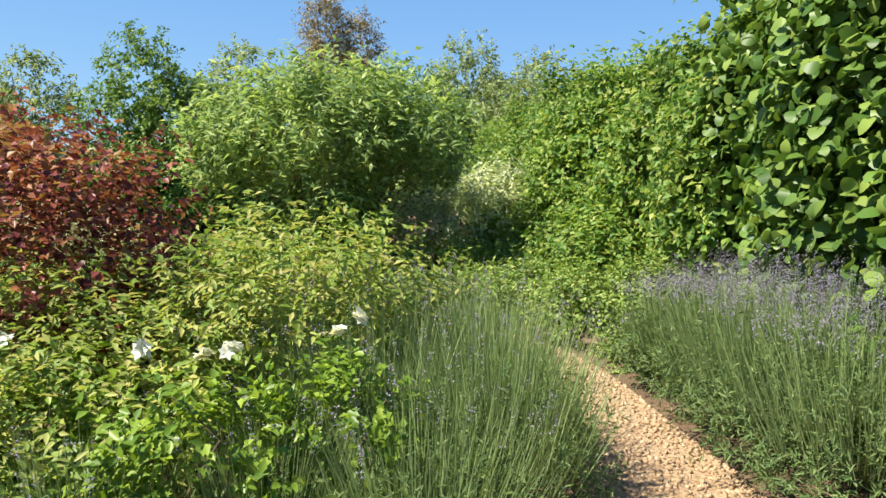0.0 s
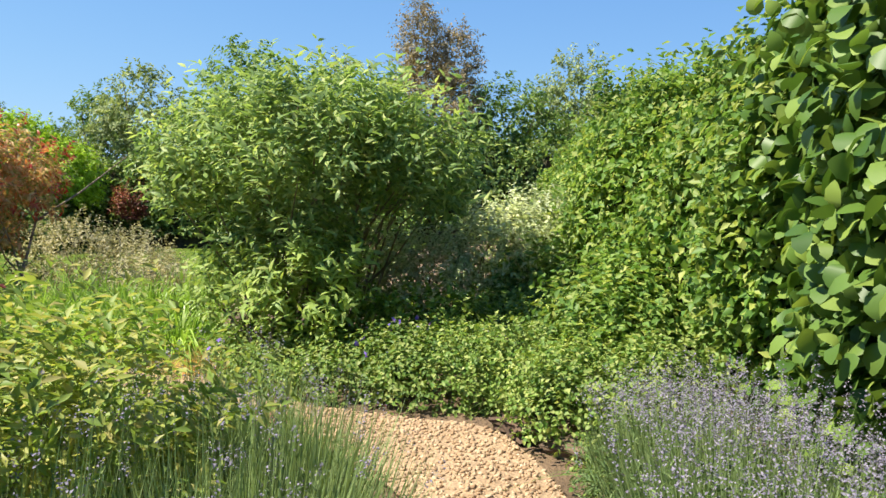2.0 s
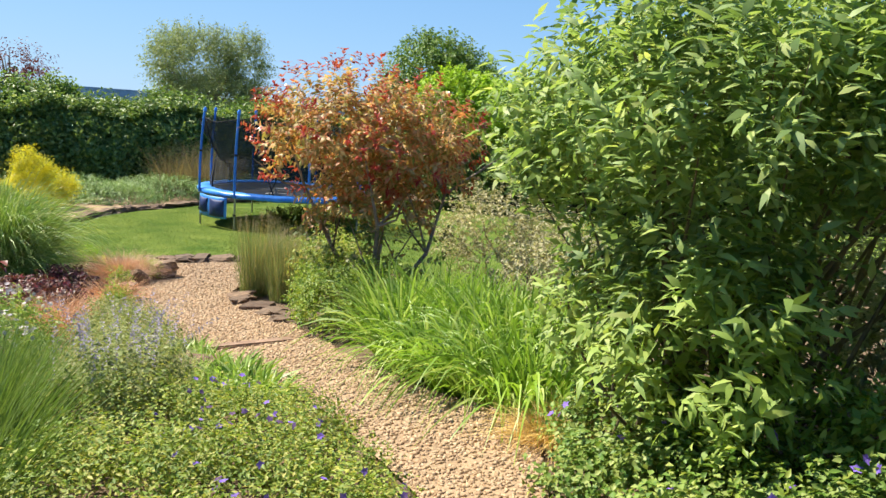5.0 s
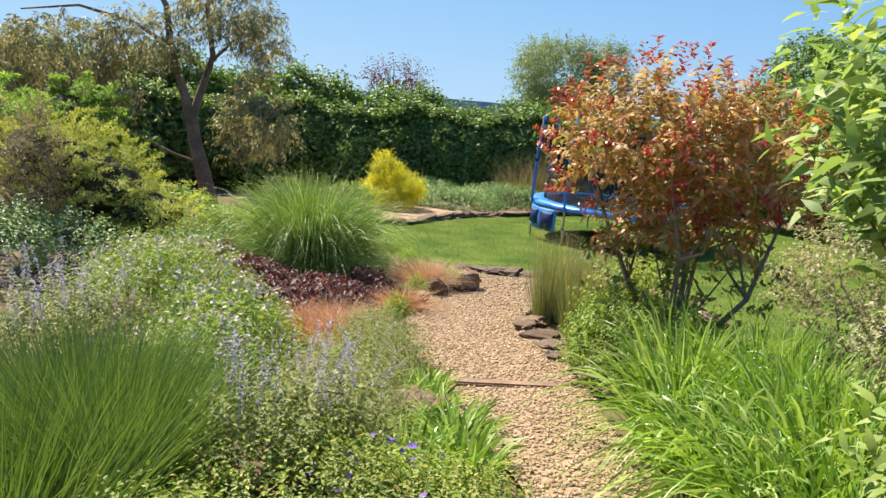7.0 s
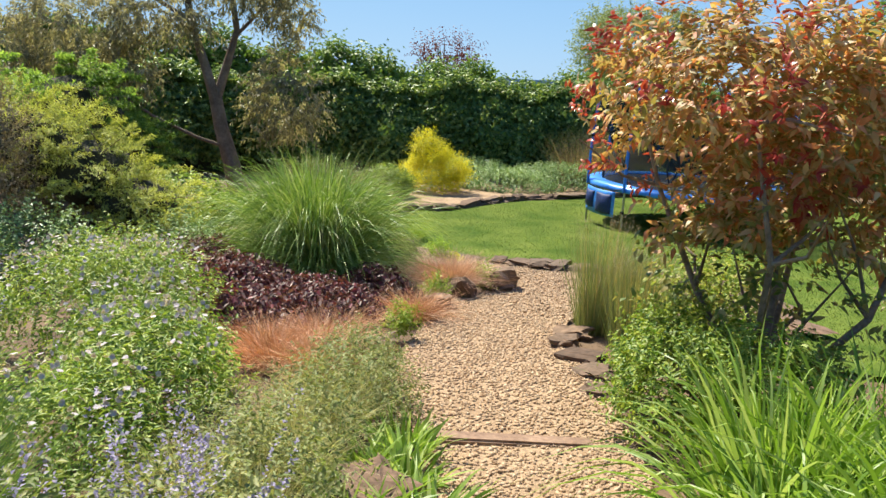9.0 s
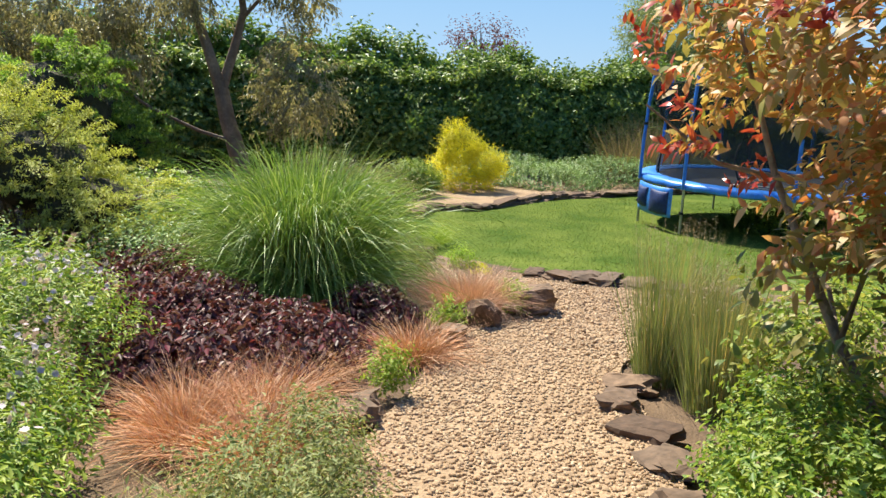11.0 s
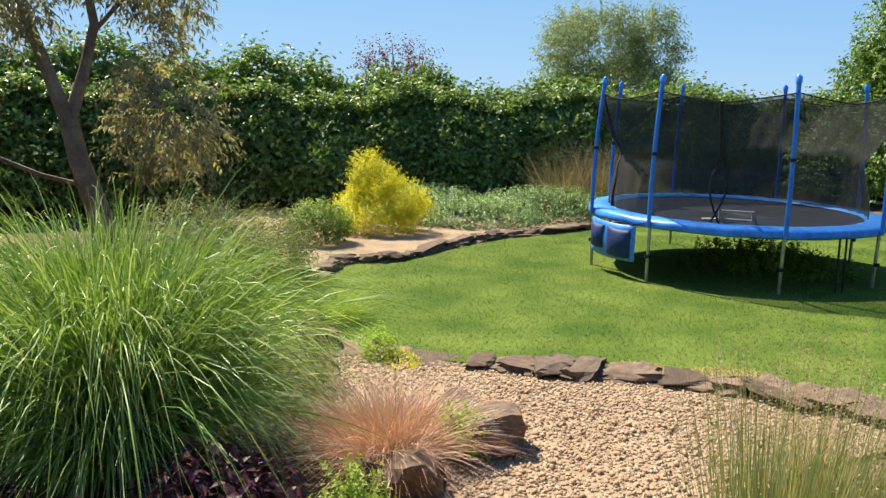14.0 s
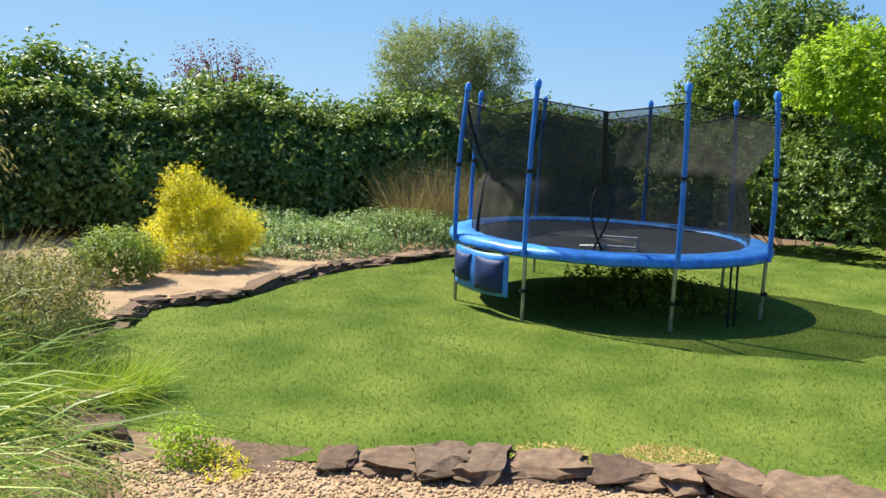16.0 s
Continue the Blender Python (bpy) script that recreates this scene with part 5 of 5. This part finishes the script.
    for d in (2, 5):
        pipe("tie_down", [at(radians(d), R1 - 0.02, H - 0.06), at(radians(d - 1), R1 + 0.02, 0.35), at(radians(d), R1, 0.02)], 0.012, webbing, sides=6, label="black strap hanging to the grass")
    return t


tramp = trampoline(-14.66, 13.57)


def step_frame():
    """A small folded metal frame that lies on the jumping mat."""
    z = float(gz(-14.66, 13.57)) + 0.745
    t = thing("folding_frame", (-13.62, 12.95, z), "small silver tubular frame lying on the trampoline mat", "metal frame")
    pale = surface_mat("pale_metal", (0.6, 0.6, 0.6), (0.8, 0.8, 0.78), 20, 0.35, 0.1, 60, 0.002, 0.3)

    def bar(a, b):
        V, F = tubes([[(np.array(a) * 0.8, 0.016), (np.array(b) * 0.8, 0.016)]], 8)
        link("bar", rows_of(np.array(V), F, "bar"), pale, t, smooth=True)

    for k in (-0.18, 0.18):
        bar((k * 0.9, k - 0.1, 0.014), (k * 0.7, k * 1.1 - 0.1, 0.22))
        bar((k * 0.9 - 0.2, k + 0.12, 0.014), (k * 0.7, k * 1.1 - 0.1, 0.22))
    for h in (0.08, 0.21):
        bar((-0.15, -0.29, h), (0.15, 0.1, h))
    bar((-0.36, -0.06, 0.014), (-0.04, 0.3, 0.014))
    bar((-0.5, -0.35, 0.03), (-0.15, -0.29, 0.08))


step_frame()

# ---- stones, timber and gravel ----
def rock_mesh(k, sx, sy, sz, rough=0.16):
    r = random.Random(k)
    bm = bmesh.new()
    bmesh.ops.create_cube(bm, size=1)
    bmesh.ops.subdivide_edges(bm, edges=bm.edges[:], cuts=3, use_grid_fill=True)
    o = Vector((r.uniform(0, 50), r.uniform(0, 50), k * 1.7))
    for v in bm.verts:
        d = v.co.normalized() * 0.6
        c = v.co * 0.68 + d * 0.34
        c += Vector([noise.noise(v.co * 1.7 + o + Vector((9 * i, 0, 0))) for i in range(3)]) * rough * 1.9
        c += Vector([noise.noise(v.co * 5.3 + o + Vector((0, 7 * i, 0))) for i in range(3)]) * rough * 0.5
        v.co = Vector((c.x * sx, c.y * sy, c.z * sz))
    me = bpy.data.meshes.new("rock")
    bm.to_mesh(me)
    bm.free()
    me.materials.append(M["stone"])
    return me


def edging(name, line, label, k, wide, deep, tall, gap, courses, lift, jitter):
    """Irregular flat stones laid along a line, in one or two courses."""
    r = random.Random(k)
    t = tagged(new(name), label, "stone edging", kind="structure")
    L = np.array(line)
    s = np.r_[0, np.cumsum(np.linalg.norm(np.diff(L, axis=0), axis=1))]
    for c in range(courses):
        at = r.uniform(0, 0.2)
        while at < s[-1]:
            w = wide * r.choice((0.5, 0.7, 0.9, 1.0, 1.3, 1.7)) * r.uniform(0.85, 1.15)
            m = at + w / 2
            x, y = np.interp(m, s, L[:, 0]), np.interp(m, s, L[:, 1])
            x2, y2 = np.interp(m + 0.1, s, L[:, 0]), np.interp(m + 0.1, s, L[:, 1])
            a = math.degrees(math.atan2(y2 - y, x2 - x)) + r.uniform(-jitter, jitter)
            d, h = deep * r.uniform(0.75, 1.25), tall * r.uniform(0.7, 1.3)
            ob = new("stone", rock_mesh(k * 500 + int(at * 97) + c * 77777, w * 1.06, d, h, 0.18))
            ob.parent = t
            ob.matrix_local = pose(x + r.uniform(-0.04, 0.04), y + r.uniform(-0.04, 0.04), float(gz(x, y)) + lift + h * 0.35 + c * tall * 0.75, r.uniform(-4, 4), r.uniform(-4, 4), a)
            at += w + gap * r.random()
    return t


edging("stone_edging", EDGING[5:], "rough reddish-brown stones edging the lawn", 3, 0.34, 0.27, 0.075, 0.01, 1, -0.035, 12)
edging("stone_edging", EDGING[20:54], "second course of flat stones along the lawn", 4, 0.3, 0.28, 0.06, 0.1, 1, 0.03, 20)
edging("stone_edging", EDGING[34:58], "top course of flat stones along the lawn", 6, 0.42, 0.28, 0.055, 0.4, 1, 0.055, 14)
edging("bed_edging", BED_EDGE, "low dry wall of thin brown stones holding the raised bed", 5, 0.42, 0.2, 0.07, 0.03, 2, 0.0, 10)
for i, (x, y, sx, sy, sz, a) in enumerate([(-9.5, 8.16, 0.5, 0.36, 0.28, 20), (-9.03, 7.62, 0.4, 0.24, 0.2, 40), (-8.45, 7.28, 0.3, 0.22, 0.14, 20), (-7.05, 8.02, 0.28, 0.2, 0.08, -20), (-6.6, 7.97, 0.28, 0.2, 0.07, 35), (-6.2, 7.9, 0.28, 0.2, 0.07, 10),
                                              (-5.75, 7.8, 0.28, 0.18, 0.07, 50), (-7.35, 8.22, 0.26, 0.2, 0.08, 60), (-4.45, 6.14, 0.34, 0.22, 0.14, 15), (-7.0, 6.55, 0.3, 0.24, 0.12, 0), (1.0, 5.0, 0.34, 0.12, 0.08, -40), (0.7, 5.25, 0.3, 0.12, 0.07, -50), (-11.9, 7.6, 0.34, 0.26, 0.16, 20), (-12.4, 7.45, 0.36, 0.3, 0.16, 60)]):
    ob = tagged(new("rock", rock_mesh(900 + i, sx, sy, sz, 0.2)), "rough reddish-brown rock half sunk in the gravel", "rock", "rocks along the path")
    ob.matrix_world = pose(x, y, float(gz(x, y)) + sz * 0.28, 5, -6, a)


def sleeper():
    bm = bmesh.new()
    bmesh.ops.create_cube(bm, size=1)
    for v in bm.verts:
        v.co = Vector((v.co.x * 0.1, v.co.y * 0.85, v.co.z * 0.12))
    bmesh.ops.bevel(bm, geom=bm.edges[:], offset=0.012, segments=2, affect="EDGES")
    ob = part("timber_riser", bm, M["timber"])
    ob.matrix_world = pose(-5.06, 6.92, float(gz(-5.06, 6.92)) - 0.03, 0, 0, -12)
    tagged(ob, "weathered timber board set across the gravel", "timber edging")


sleeper()


def chips(r, n):
    """Angular gravel chips as distorted boxes."""
    c = np.array([(a, b, d) for a in (-1, 1) for b in (-1, 1) for d in (-1, 1)], float)
    size = r.uniform(0.005, 0.012, (n, 1, 1)) * np.array([1.25, 0.85, 0.6]) * r.uniform(0.75, 1.3, (n, 1, 3))
    V = c[None] * size * r.uniform(0.65, 1.1, (n, 8, 3))
    q = unit(r.normal(size=(n, 4)))
    q = unit(q + [2.0, 0, 0, 0] * np.ones((n, 1)))
    a = r.uniform(0, 2 * math.pi, n)
    w, x, y, z = q.T
    R = np.stack([1 - 2 * (y * y + z * z), 2 * (x * y - z * w), 2 * (x * z + y * w), 2 * (x * y + z * w), 1 - 2 * (x * x + z * z), 2 * (y * z - x * w), 2 * (x * z - y * w), 2 * (y * z + x * w), 1 - 2 * (x * x + y * y)], -1).reshape(n, 3, 3)
    Z = np.zeros((n, 3, 3))
    Z[:, 0, 0], Z[:, 0, 1], Z[:, 1, 0], Z[:, 1, 1], Z[:, 2, 2] = np.cos(a), -np.sin(a), np.sin(a), np.cos(a), 1
    V = np.einsum("nij,nkj->nki", Z @ R, V)
    f = np.array([[0, 1, 3, 2], [4, 6, 7, 5], [0, 4, 5, 1], [2, 3, 7, 6], [0, 2, 6, 4], [1, 5, 7, 3]])
    return V, f


r = seed(700)
gx, gy = scatter(r, GRAVEL, 54000)
V, f = chips(r, len(gx))
V = V + on(gx, gy, 0.0015)[:, None]
F = (np.arange(len(gx))[:, None, None] * 8 + f[None]).reshape(-1, 4)
loose = link("gravel", rows_of(V.reshape(-1, 3), F, "gravel"), M["gravel"], gravel_path)
tagged(loose, "loose angular tan gravel", kind="stuff")
V, f = chips(r, 8)
kinds = []
for v in V:
    me = rows_of(v * 1.25, f, "pebble")
    me.materials.append(M["gravel"])
    kinds.append(me)
px, py = scatter(r, [(-10.6, 8.6), (-9.2, 8.3), (-8.4, 8.0), (-7.6, 8.2), (-8.6, 9.4), (-9.6, 10.2)], 300)
for i, (x, y) in enumerate(zip(px, py)):
    ob = new("pebble", kinds[i % 8])
    ob.parent = gravel_path
    ob.matrix_local = pose(x, y, float(gz(x, y)) + 0.012, 0, 0, 47 * i)

# ---- mown grass ----
r = seed(710)
NEAR = [(-14.9, 7.9), (-13.6, 7.1)] + EDGING + [(-6.4, 9.3), (-6.0, 11.5), (-9.5, 14.5), (-15.5, 17), (-18.3, 13.2)] + BED_EDGE[5:45][::-1]
gx, gy = scatter(r, NEAR, 170000)
n = len(gx)
D = unit(np.c_[r.normal(0, 0.6, (n, 2)), np.ones(n)])
V, F = blades(r, on(gx, gy, 0.0), D, r.uniform(0.028, 0.06, n), 0.008, 0.3, 1)
tagged(put(V, F, "turf", M["turf"], lawn), "short mown grass blades", kind="stuff")
gx, gy = scatter(r, LAWN, 30000)
keep = ~inside(NEAR, gx, gy)
gx, gy = gx[keep], gy[keep]
n = len(gx)
V, F = blades(r, on(gx, gy, 0.0), unit(np.c_[r.normal(0, 0.45, (n, 2)), np.ones(n)]), r.uniform(0.04, 0.07, n), 0.014, 0.3, 1)
tagged(put(V, F, "turf", M["turf"], lawn), "short mown grass blades", kind="stuff")
px, py, q, a = disc(r, 900, -10.55, 9.75, 0.25, 0.35)
qx, qy, q, a = disc(r, 1400, -10.2, 10.35, 0.3, 0.3)
px, py = np.r_[px, qx], np.r_[py, qy]
keep = inside(LAWN, px, py)
px, py = px[keep], py[keep]
n = len(px)
V, F = blades(r, on(px, py, 0.012), unit(np.c_[r.normal(0, 1.0, (n, 2)), np.ones(n)]), r.uniform(0.03, 0.06, n), 0.006, 0.4, 1)
tagged(put(V, F, "dry_grass", M["straw"], lawn), "dry straw-coloured patch in the turf", kind="stuff")
mound(721, "weed_patch", [(-14.6, 14.0, -0.85, 0.9, 0.75, 0.26), (-13.9, 14.3, -0.9, 0.6, 0.6, 0.2)], 500, 5, 0.2, 0.06, 0.035, M["herb"], "leafy unmown weeds in the trampoline's shade", "weeds", stems=0)
tuft(720, "long_grass", -14.5, 13.9, 1.3, 1.1, 2500, 0.2, 0.012, 0.4, 0.4, M["darkgrass"], "longer unmown grass under the trampoline", "grass", 2)
